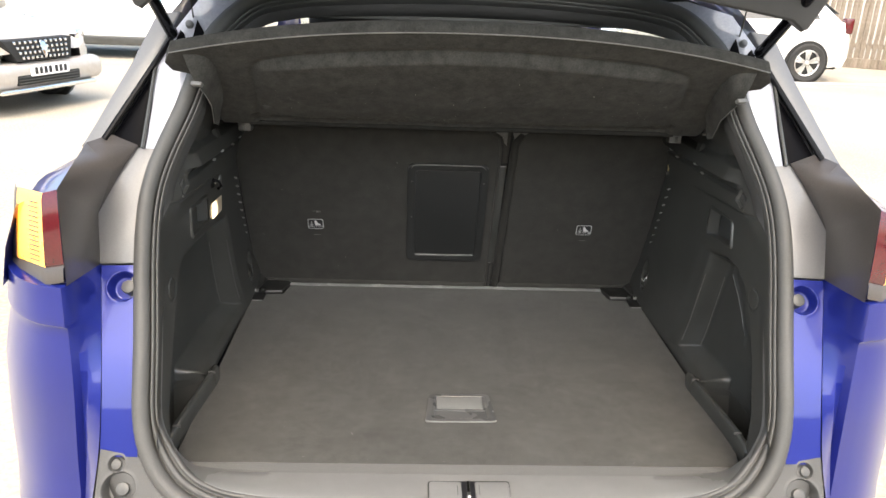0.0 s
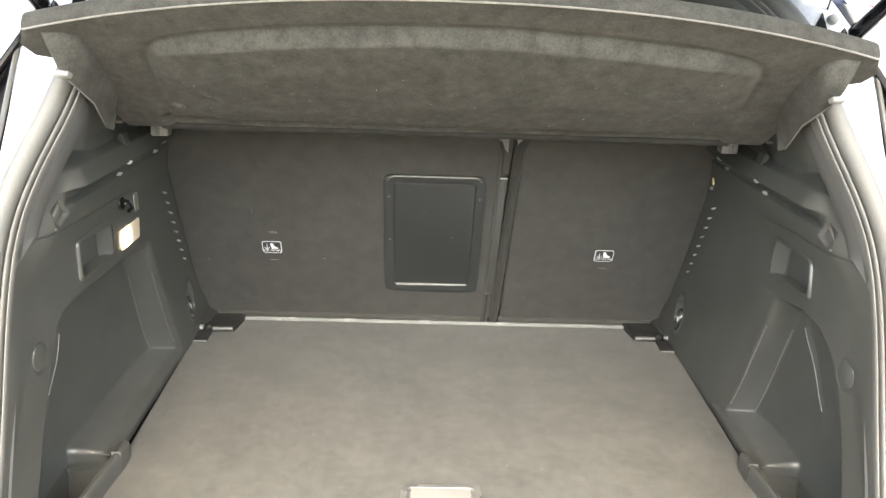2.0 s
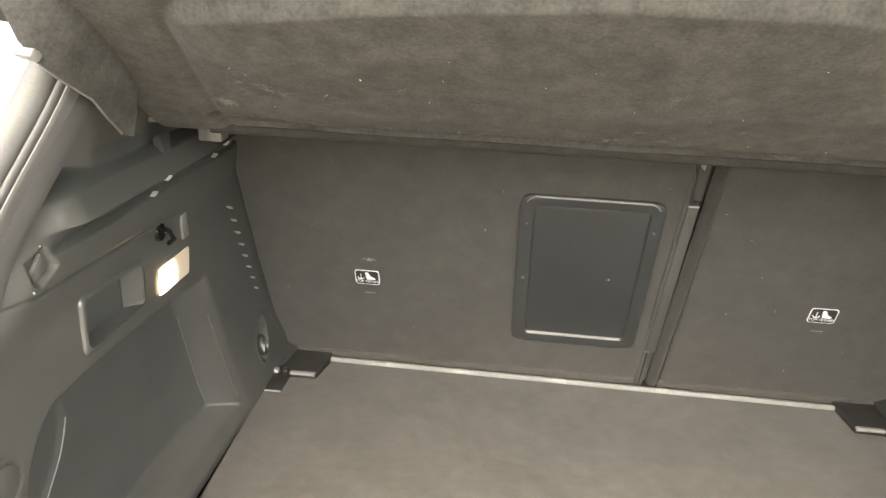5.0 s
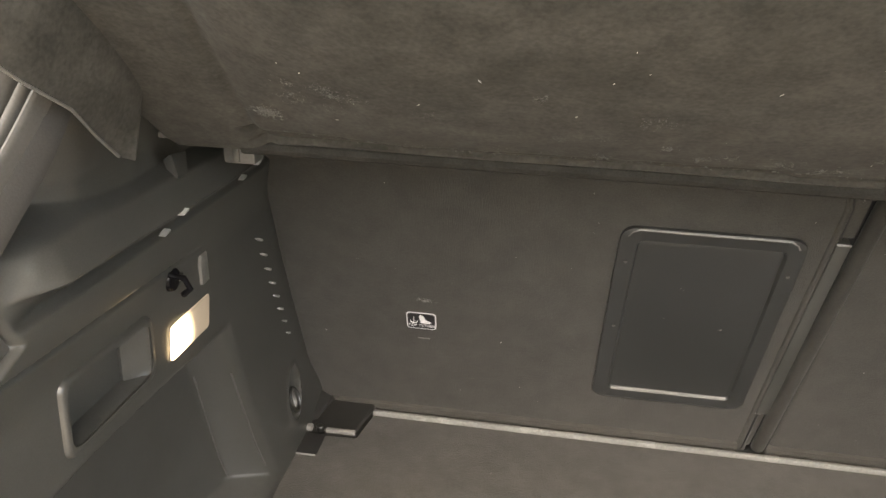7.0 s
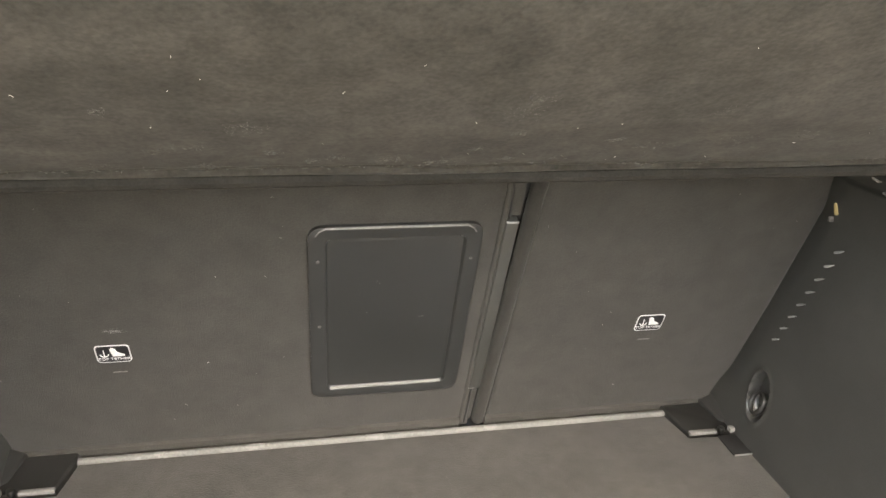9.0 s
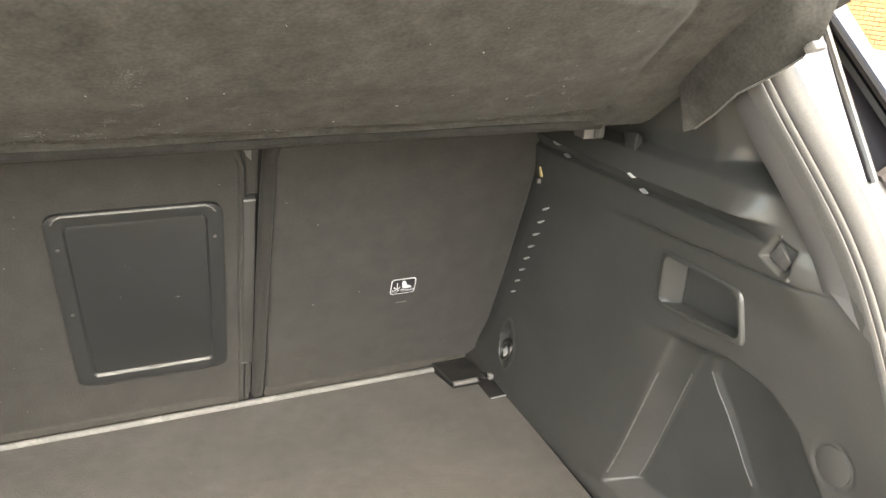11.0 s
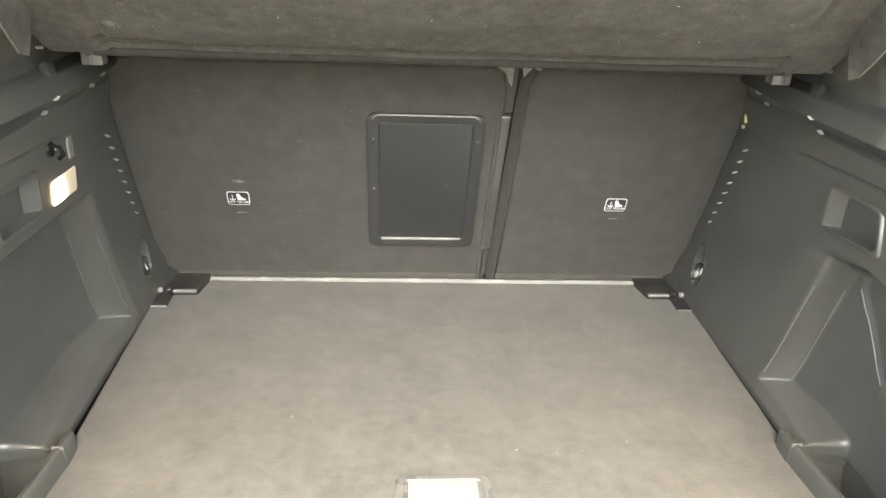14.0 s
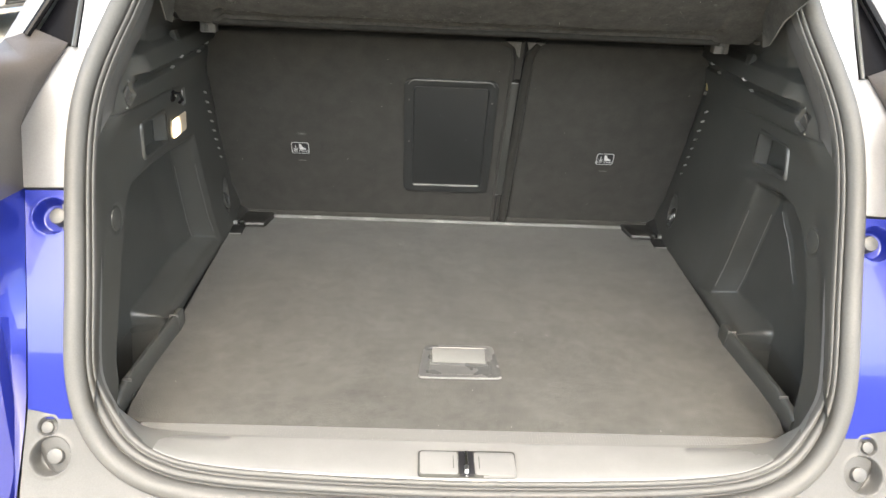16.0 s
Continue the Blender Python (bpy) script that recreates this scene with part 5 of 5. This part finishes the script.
def blue_car():
    low = [(0.80, 0.27), (0.89, 0.40), (0.915, 0.70), (0.905, 0.98), (0.86, 1.07)]
    st = [[(x, 0.44, z) for x, z in low] + [(0.712, 0.30, 1.228), (0.590, 0.452, 1.450), (0.53, 0.53, 1.535), (0.30, 0.585, 1.575), (0, 0.60, 1.585)]]
    for y, belt, px, roof in ((0.75, 1.08, 0.83, 1.60), (1.3, 1.05, 0.82, 1.635), (2.0, 1.02, 0.80, 1.63)):
        st.append([(x, y, min(z, belt)) for x, z in low] + [(px, y, belt + 0.02), (0.64, y, roof - 0.13), (0.57, y, roof - 0.05), (0.32, y, roof - 0.01), (0, y, roof)])
    st.append([(x, 2.75, min(z, 0.98)) for x, z in low] + [(0.76, 2.78, 1.01), (0.72, 2.72, 1.12), (0.66, 2.68, 1.19), (0.40, 2.60, 1.25), (0, 2.56, 1.27)])
    st.append([(x * 0.96, 3.45, min(z, 0.88)) for x, z in low] + [(0.74, 3.45, 0.93), (0.68, 3.44, 0.95), (0.60, 3.43, 0.965), (0.36, 3.42, 0.98), (0, 3.41, 0.985)])
    st.append([(x * 0.88, 3.80, min(z, 0.70)) for x, z in low] + [(0.68, 3.82, 0.74), (0.62, 3.83, 0.75), (0.52, 3.85, 0.76), (0.30, 3.87, 0.765), (0, 3.88, 0.77)])
    st.append([(x * 0.84, 3.90, min(z, 0.45)) for x, z in low] + [(0.62, 3.93, 0.46), (0.56, 3.94, 0.46), (0.46, 3.95, 0.46), (0.28, 3.96, 0.46), (0, 3.97, 0.46)])
    shell = loft(st, 8, "body_shell")
    # openings for the side windows and the windscreen
    bm = bmesh.new()
    bm.from_mesh(shell)
    glazed = []
    for f in bm.faces:
        c = f.calc_center_median()
        if (0.92 < c.y < 2.2 and 1.12 < c.z < 1.46 and abs(c.x) > 0.62) or (2.10 < c.y < 2.68 and c.z > 1.17 and abs(c.x) < 0.62):
            glazed.append(f)
    bmesh.ops.delete(bm, geom=glazed, context="FACES")
    bm.to_mesh(shell)
    bm.free()
    link_mesh("body_shell", shell, BLUE, car, "", 50)
    part("underbody", box((0, 1.9, 0.30), (1.5, 3.6, 0.08), 0.02), DARKVOID, car)
    part("rear_valance", box((0, 0.03, 0.42), (1.30, 0.14, 0.36), 0.04, 3), SILLGREY, car, "grey lower bumper")
    part("boot_tub", slab([(-0.66, 0.06, 0.55), (0.66, 0.06, 0.55), (0.66, 0.97, 0.55), (-0.66, 0.97, 0.55)], (0, 0, 0.02)), DARKVOID, car)
    for s in (-1, 1):
        part("inner_wall", slab([(s * 0.655, 0.12, 0.55), (s * 0.655, 1.0, 0.55), (s * 0.655, 1.0, 1.20), (s * 0.655, 0.30, 1.20), (s * 0.655, 0.22, 1.05)], (s * 0.01, 0, 0)), DARKVOID, car)
        # side windows and wheels
        part("side_window", slab([(s * 0.825, 0.86, 1.10), (s * 0.825, 2.35, 1.06), (s * 0.70, 1.95, 1.47), (s * 0.70, 1.0, 1.46)], (s * 0.012, 0, 0), 0.003), WINDGLASS, car).visible_shadow = False
        for y in (0.62, 3.20):
            wheel_parts(car, (s * 0.84, y, 0.33), s)
    part("windscreen", slab([(-0.60, 2.05, 1.54), (0.60, 2.05, 1.54), (0.70, 2.72, 1.16), (-0.70, 2.72, 1.16)], (0, 0.006, 0.006)), WINDGLASS, car).visible_shadow = False
    part("headliner", slab([(-0.52, 0.52, 1.475), (0.52, 0.52, 1.475), (0.56, 1.0, 1.51), (0.56, 2.1, 1.54), (-0.56, 2.1, 1.54), (-0.56, 1.0, 1.51)], (0, 0, 0.02)), SEATFABRIC, car)
    for x in (-0.36, 0.0, 0.36):
        part("rear_headrest", box((x, 0.80, 1.335), (0.24, 0.09, 0.14), 0.035, 3), SEATFABRIC, car)
    for x in (-0.36, 0.36):
        part("front_headrest", box((x, 1.72, 1.36), (0.26, 0.10, 0.20), 0.04, 3), SEATFABRIC, car)
        part("front_seat", box((x, 1.72, 0.98), (0.46, 0.14, 0.56), 0.05, 3), SEATFABRIC, car)
    part("dashboard", box((0, 2.45, 0.98), (1.3, 0.4, 0.22), 0.06, 3), SEATFABRIC, car)


def wheel_parts(parent, c, s, r=0.33, rim_mat=None, axis="x"):
    """Tyre, rim and spokes; s is the outer side along the axle."""
    ax = Vector((s, 0, 0)) if axis == "x" else Vector((0, s, 0))
    c = Vector(c)
    u, v = (Vector((0, 1, 0)), Vector((0, 0, 1))) if axis == "x" else (Vector((1, 0, 0)), Vector((0, 0, 1)))
    prof = [(r * 0.68, -0.10), (r * 0.92, -0.105), (r * 0.99, -0.085), (r, -0.04), (r, 0.04), (r * 0.99, 0.085), (r * 0.92, 0.105), (r * 0.68, 0.09), (r * 0.66, 0.05), (r * 0.66, -0.09)]
    P = np.array([[c + (math.cos(a) * u + math.sin(a) * v) * q + ax * w for q, w in prof] for a in np.linspace(0, 2 * math.pi, 40, endpoint=False)])
    wh = link_mesh("wheel", sheet(P, close_u=True, close_v=True), TYRE, parent, "", 40)
    prof = [(r * 0.69, 0.088), (r * 0.66, 0.092), (r * 0.62, 0.085), (r * 0.60, 0.02), (0.0, 0.02)]
    P = np.array([[c + (math.cos(a) * u + math.sin(a) * v) * q + ax * w for q, w in prof] for a in np.linspace(0, 2 * math.pi, 40, endpoint=False)])
    link_mesh("rim", sheet(P, close_u=True), ALLOY, wh, "silver alloy rim", 40)
    bm = bmesh.new()
    for k in range(5):
        for off in (-0.16, 0.16):
            a = 2 * math.pi * k / 5 + off + 0.3
            d = math.cos(a) * u + math.sin(a) * v
            e = -math.sin(a) * u + math.cos(a) * v
            q = [c + d * (r * 0.12) + e * 0.018, c + d * (r * 0.63) + e * 0.026, c + d * (r * 0.63) - e * 0.026, c + d * (r * 0.12) - e * 0.018]
            vs = [bm.verts.new(p + ax * 0.080) for p in q] + [bm.verts.new(p + ax * 0.045) for p in q]
            for f in ((0, 1, 2, 3), (4, 7, 6, 5), (0, 4, 5, 1), (1, 5, 6, 2), (2, 6, 7, 3), (3, 7, 4, 0)):
                bm.faces.new([vs[i] for i in f])
    part("spokes", bm, ALLOY, wh)
    part("hub_cap", cyl(c + ax * 0.05, c + ax * 0.088, r * 0.16, r * 0.13, 16, 0.003), ALLOY, wh)


blue_car()


def tailgate():
    gate = part("tailgate", slab([(-0.56, 0.60, 1.60), (0.56, 0.60, 1.60), (0.62, 0.22, 1.79), (0.70, -0.34, 2.11), (0.62, -0.48, 2.17), (-0.62, -0.48, 2.17), (-0.70, -0.34, 2.11), (-0.62, 0.22, 1.79)], (0, 0.02, 0.07), 0.02, 3), BLUE, car, "raised blue tailgate")
    part("gate_lining", slab([(-0.50, 0.52, 1.618), (0.50, 0.52, 1.618), (0.56, 0.20, 1.782), (0.60, -0.31, 2.070), (-0.60, -0.31, 2.070), (-0.56, 0.20, 1.782)], (0, 0.01, 0.03), 0.01), PLASTIC, gate)
    for s in (-1, 1):
        part("gate_cheek", slab([(s * 0.26, 0.25, 1.542), (s * 0.40, 0.25, 1.516), (s * 0.545, 0.25, 1.492), (s * 0.568, 0.25, 1.474), (s * 0.580, 0.25, 1.480), (s * 0.615, 0.25, 1.545), (s * 0.60, 0.25, 1.62), (s * 0.28, 0.25, 1.62)], (0, 0.12, 0.03), 0.012, 3), PILLARLINER, gate, "dark spoiler cheek")


tailgate()

# ---- the yard ----
def yard():
    n = 60
    g = np.sign(np.linspace(-1, 1, n)) * np.abs(np.linspace(-1, 1, n)) ** 3 * 400
    X, Y = np.meshgrid(g, g + 4, indexing="ij")
    Z = 0 * X
    ob = link_mesh("ground", sheet(np.stack([X, Y, Z], -1)), ASPHALT, None, "", 60)
    tagged(ob, "worn pale wet asphalt of a yard", "ground", kind="structure")
    for k, (x, y, w, l, a) in enumerate(((8.6, 11.9, 0.10, 4.8, 92), (3.4, 12.0, 0.10, 4.6, 4))):
        m = part("marking", box((x, y, 0.003), (w, l, 0.006), 0.0, rot=Euler((0, 0, radians(a))).to_matrix().to_4x4()), MARKING)
        tagged(m, "faded white bay marking painted on asphalt", "road marking", "bay markings", "structure")


yard()


def unseen_sky_block():
    """Unseen fence added behind the blue car to block low skylight; closes the yard."""
    w = part("unseen_sky_block", box((0, -5.3, 1.05), (26, 0.06, 2.1), 0.01), WOOD)
    tagged(w, "unseen plain board fence added to block low skylight", "fence", kind="structure")


unseen_sky_block()


def parked_car(name, label, paint, m, front_detail=False):
    """A hatchback whose nose points along -y before m places it."""
    ob = thing(name, label, "car", "parked cars")
    low = [(0.78, 0.24), (0.87, 0.38), (0.90, 0.66), (0.885, 0.90)]
    st = []
    for y, f, cap, roof, rw, belt in ((-2.12, 0.62, 0.36, 0.60, 0.46, 0.62), (-2.02, 0.86, 0.60, 0.74, 0.50, 0.70), (-1.75, 0.96, 0.80, 0.90, 0.60, 0.86), (-1.0, 1.0, 0.90, 1.02, 0.64, 0.95), (-0.75, 1.0, 0.92, 1.08, 0.62, 0.97),
                                     (0.0, 1.0, 0.92, 1.45, 0.54, 0.98), (0.6, 1.0, 0.92, 1.50, 0.53, 1.0), (1.5, 0.99, 0.92, 1.44, 0.50, 1.02), (1.95, 0.95, 0.90, 1.10, 0.58, 1.02), (2.08, 0.88, 0.70, 0.80, 0.62, 0.78), (2.12, 0.80, 0.40, 0.46, 0.60, 0.45)):
        st.append([(x * f, y, min(z, cap)) for x, z in low] + [(0.86 * f, y, belt), (rw * f + 0.03, y, max(belt + 0.005, roof - 0.06)), (rw * 0.8 * f, y, roof - 0.01), (0, y, roof)])
    link_mesh("body_shell", loft(st, 5, "body_shell"), paint, ob, "", 45)
    part("underbody", box((0, 0, 0.26), (1.5, 3.9, 0.10), 0.03), DARKVOID, ob)
    for s in (-1, 1):
        part("side_window", slab([(s * 0.835, -0.55, 1.01), (s * 0.835, 1.45, 1.05), (s * 0.62, 1.25, 1.40), (s * 0.62, 0.05, 1.41)], (s * 0.015, 0, 0.006), 0.004), DARKGLASS, ob)
        part("sill_moulding", box((s * 0.872, 0.05, 0.30), (0.05, 2.3, 0.14), 0.02), PLASTIC, ob)
        for y in (-1.32, 1.32):
            part("wheel_arch", cyl((s * 0.84, y, 0.32), (s * 0.905, y, 0.32), 0.385, 0.375, 36, 0.004), PLASTIC if front_detail else DARKVOID, ob)
            wheel_parts(ob, (s * 0.84, y, 0.325), s, 0.325)
        part("wing_mirror", box((s * 0.99, -0.52, 1.03), (0.20, 0.10, 0.13), 0.03, 3), BLACKGLOSS if not front_detail else paint, ob)
        part("tail_lamp", box((s * 0.76, 1.99, 0.95), (0.16, 0.16, 0.26), 0.03, 3), TAILRED, ob, "red tail lamp")
        part("head_lamp", box((s * 0.70, -1.84, 0.74), (0.30, 0.26, 0.12), 0.03, 3, rot=Euler((0, 0, radians(28 * s))).to_matrix().to_4x4()), CHROME, ob, "clear head lamp")
    part("windscreen", slab([(-0.58, -0.72, 1.075), (0.58, -0.72, 1.075), (0.47, -0.03, 1.44), (-0.47, -0.03, 1.44)], (0, -0.012, 0.012), 0.003), DARKGLASS, ob)
    part("rear_window", slab([(-0.50, 1.93, 1.13), (0.50, 1.93, 1.13), (0.42, 1.55, 1.41), (-0.42, 1.55, 1.41)], (0, 0.012, 0.012), 0.003), DARKGLASS, ob)
    if front_detail:
        gr = part("grille", slab([(-0.47, -2.10, 0.755), (0.47, -2.10, 0.755), (0.36, -2.165, 0.54), (-0.36, -2.165, 0.54)], (0, 0.16, 0), 0.02), DARKVOID, ob, "dark grille with bright bars")
        for r in range(4):
            z = 0.725 - 0.05 * r
            for k in range(11):
                part("grille_bar", box(((-0.36 + 0.072 * k) * (0.78 + 0.9 * (z - 0.54)), -2.112 - 0.30 * (0.755 - z), z), (0.030, 0.02, 0.030), 0.004), CHROME, gr)
        part("badge", slab([(-0.035, -2.150, 0.72), (0.03, -2.150, 0.73), (0.045, -2.165, 0.66), (0.02, -2.18, 0.58), (-0.03, -2.18, 0.59)], (0, 0.05, 0), 0.005), CHROME, gr, "bright badge shape")
        part("bumper", box((0, -2.03, 0.40), (1.66, 0.32, 0.26), 0.10, 4), paint, ob)
        part("lower_grille", box((0, -2.175, 0.36), (0.86, 0.04, 0.11), 0.02), DARKVOID, ob)
        for k in range(3):
            part("grille_slat", box((0, -2.195, 0.33 + 0.03 * k), (0.82, 0.02, 0.010), 0.003), PLASTIC, ob)
        part("skid_plate", box((0, -2.14, 0.255), (1.30, 0.14, 0.05), 0.02), CHROME, ob, "silver skid plate")
        pl = part("number_plate", box((0, -2.205, 0.445), (0.52, 0.012, 0.112), 0.004), WHITECAR, ob, "white number plate")
        for k in range(7):
            part("plate_bar", box((-0.19 + 0.062 * k + (0.02 if k > 3 else 0), -2.2125, 0.445), (0.038, 0.003, 0.070)), BLACKINK, pl)
        for s in (-1, 1):
            part("fog_lamp", box((s * 0.62, -2.13, 0.40), (0.24, 0.10, 0.09), 0.03, 3), CHROME, ob)
    ob.matrix_basis = m
    return ob


parked_car("parked_hatchback", "bronze-grey car parked nose outwards on the asphalt", GREYCAR, pose(-6.10, 7.95, 0, 0, 0, 70), True)
parked_car("parked_hatchback", "white hatchback parked on the asphalt beside the fence", WHITECAR, pose(5.35, 12.85, 0, 0, 0, -90))
parked_car("parked_hatchback", "white car parked on the asphalt behind the grey one", WHITECAR, pose(-5.45, 12.9, 0, 0, 0, 90))
parked_car("parked_hatchback", "white hatchback parked at the far edge of the yard", WHITECAR, pose(-9.4, 12.6, 0, 0, 0, 150))


def fence():
    fn = thing("board_fence", "weathered vertical board fence on a low gravel board", "fence", kind="structure")
    a, b = Vector((7.9, 15.3, 0)), Vector((11.8, 13.4, 0))
    d = (b - a).normalized()
    ang = math.atan2(d.y, d.x)
    rot = Matrix.Rotation(ang, 4, "Z")
    n = int((b - a).length / 0.105)
    board = None
    rnd = random.Random(4)
    for k in range(n):
        p = a + d * (0.105 * k)
        if board is None:
            board = part("board", box((0, 0, 1.12), (0.086, 0.022, 1.85), 0.004, 1), WOOD, fn, "", 0)
            ob = board
        else:
            ob = board.copy()
            scene.collection.objects.link(ob)
        ob.matrix_basis = Matrix.Translation(p + Vector((-d.y, d.x, 0)) * rnd.uniform(-0.008, 0.008)) @ rot @ Matrix.Rotation(radians(rnd.uniform(-0.6, 0.6)), 4, "Y")
    mid = (a + b) / 2
    part("gravel_board", box(mid + Vector((0, 0, 0.10)), ((b - a).length, 0.06, 0.20), 0.01, 1, rot=rot), WOOD, fn, "weathered gravel board")
    for k in range(4):
        p = a + (b - a) * (k / 3) + Vector((-d.y, d.x, 0)) * 0.06
        part("post", box(p + Vector((0, 0, 1.05)), (0.10, 0.10, 2.1), 0.008, 1, rot=rot), WOOD, fn)
    for z in (0.45, 1.75):
        part("rail", box(mid + Vector((-d.y, d.x, 0)) * 0.05 + Vector((0, 0, z)), ((b - a).length, 0.05, 0.09), 0.005, 1, rot=rot), WOOD, fn)


fence()


def brick_building():
    b = thing("brick_building", "plain orange brick wall of a low building", "building", kind="structure")
    x0, y0, y1, h = 12.2, 4.5, 13.3, 3.2
    part("wall", box((x0 + 0.13, (y0 + y1) / 2, h / 2), (0.22, y1 - y0, h)), MORTAR, b)
    part("roof", slab([(x0 - 0.25, y0 - 0.3, h), (x0 + 4.5, y0 - 0.3, h + 1.2), (x0 + 4.5, y1 + 0.3, h + 1.2), (x0 - 0.25, y1 + 0.3, h)], (0, 0, 0.12), 0.01), LAMPBLACK, b)
    course, length = 0.075, 0.225
    base = bmesh.new()
    box((0, 0, 0), (0.10, 0.215, 0.065), 0.004, 1, bm=base)
    me = bpy.data.meshes.new("brick")
    base.to_mesh(me)
    base.free()
    me.materials.append(BRICK)
    verts, faces = [], []
    unit = [tuple(v.co) for v in me.vertices]
    uf = [tuple(p.vertices) for p in me.polygons]
    made = 0
    for r in range(int(h / course)):
        z = 0.04 + course * r
        k = 0
        y = y0 + (0.11 if r % 2 else 0.0) + 0.11
        while y < y1 - 0.11:
            if 11.0 < y < 13.1 and z < 2.0 and made < 280:
                ob = new("brick", me)
                ob.parent = b
                ob.location = (x0, y, z)
                made += 1
            else:
                o = len(verts)
                verts += [(p[0] + x0, p[1] + y, p[2] + z) for p in unit]
                faces += [tuple(i + o for i in f) for f in uf]
            y += length
    mm = bpy.data.meshes.new("bricks")
    mm.from_pydata(verts, [], faces)
    ob = link_mesh("brickwork", mm, BRICK, b, "", 0)
    ob["kind"] = "stuff"


brick_building()
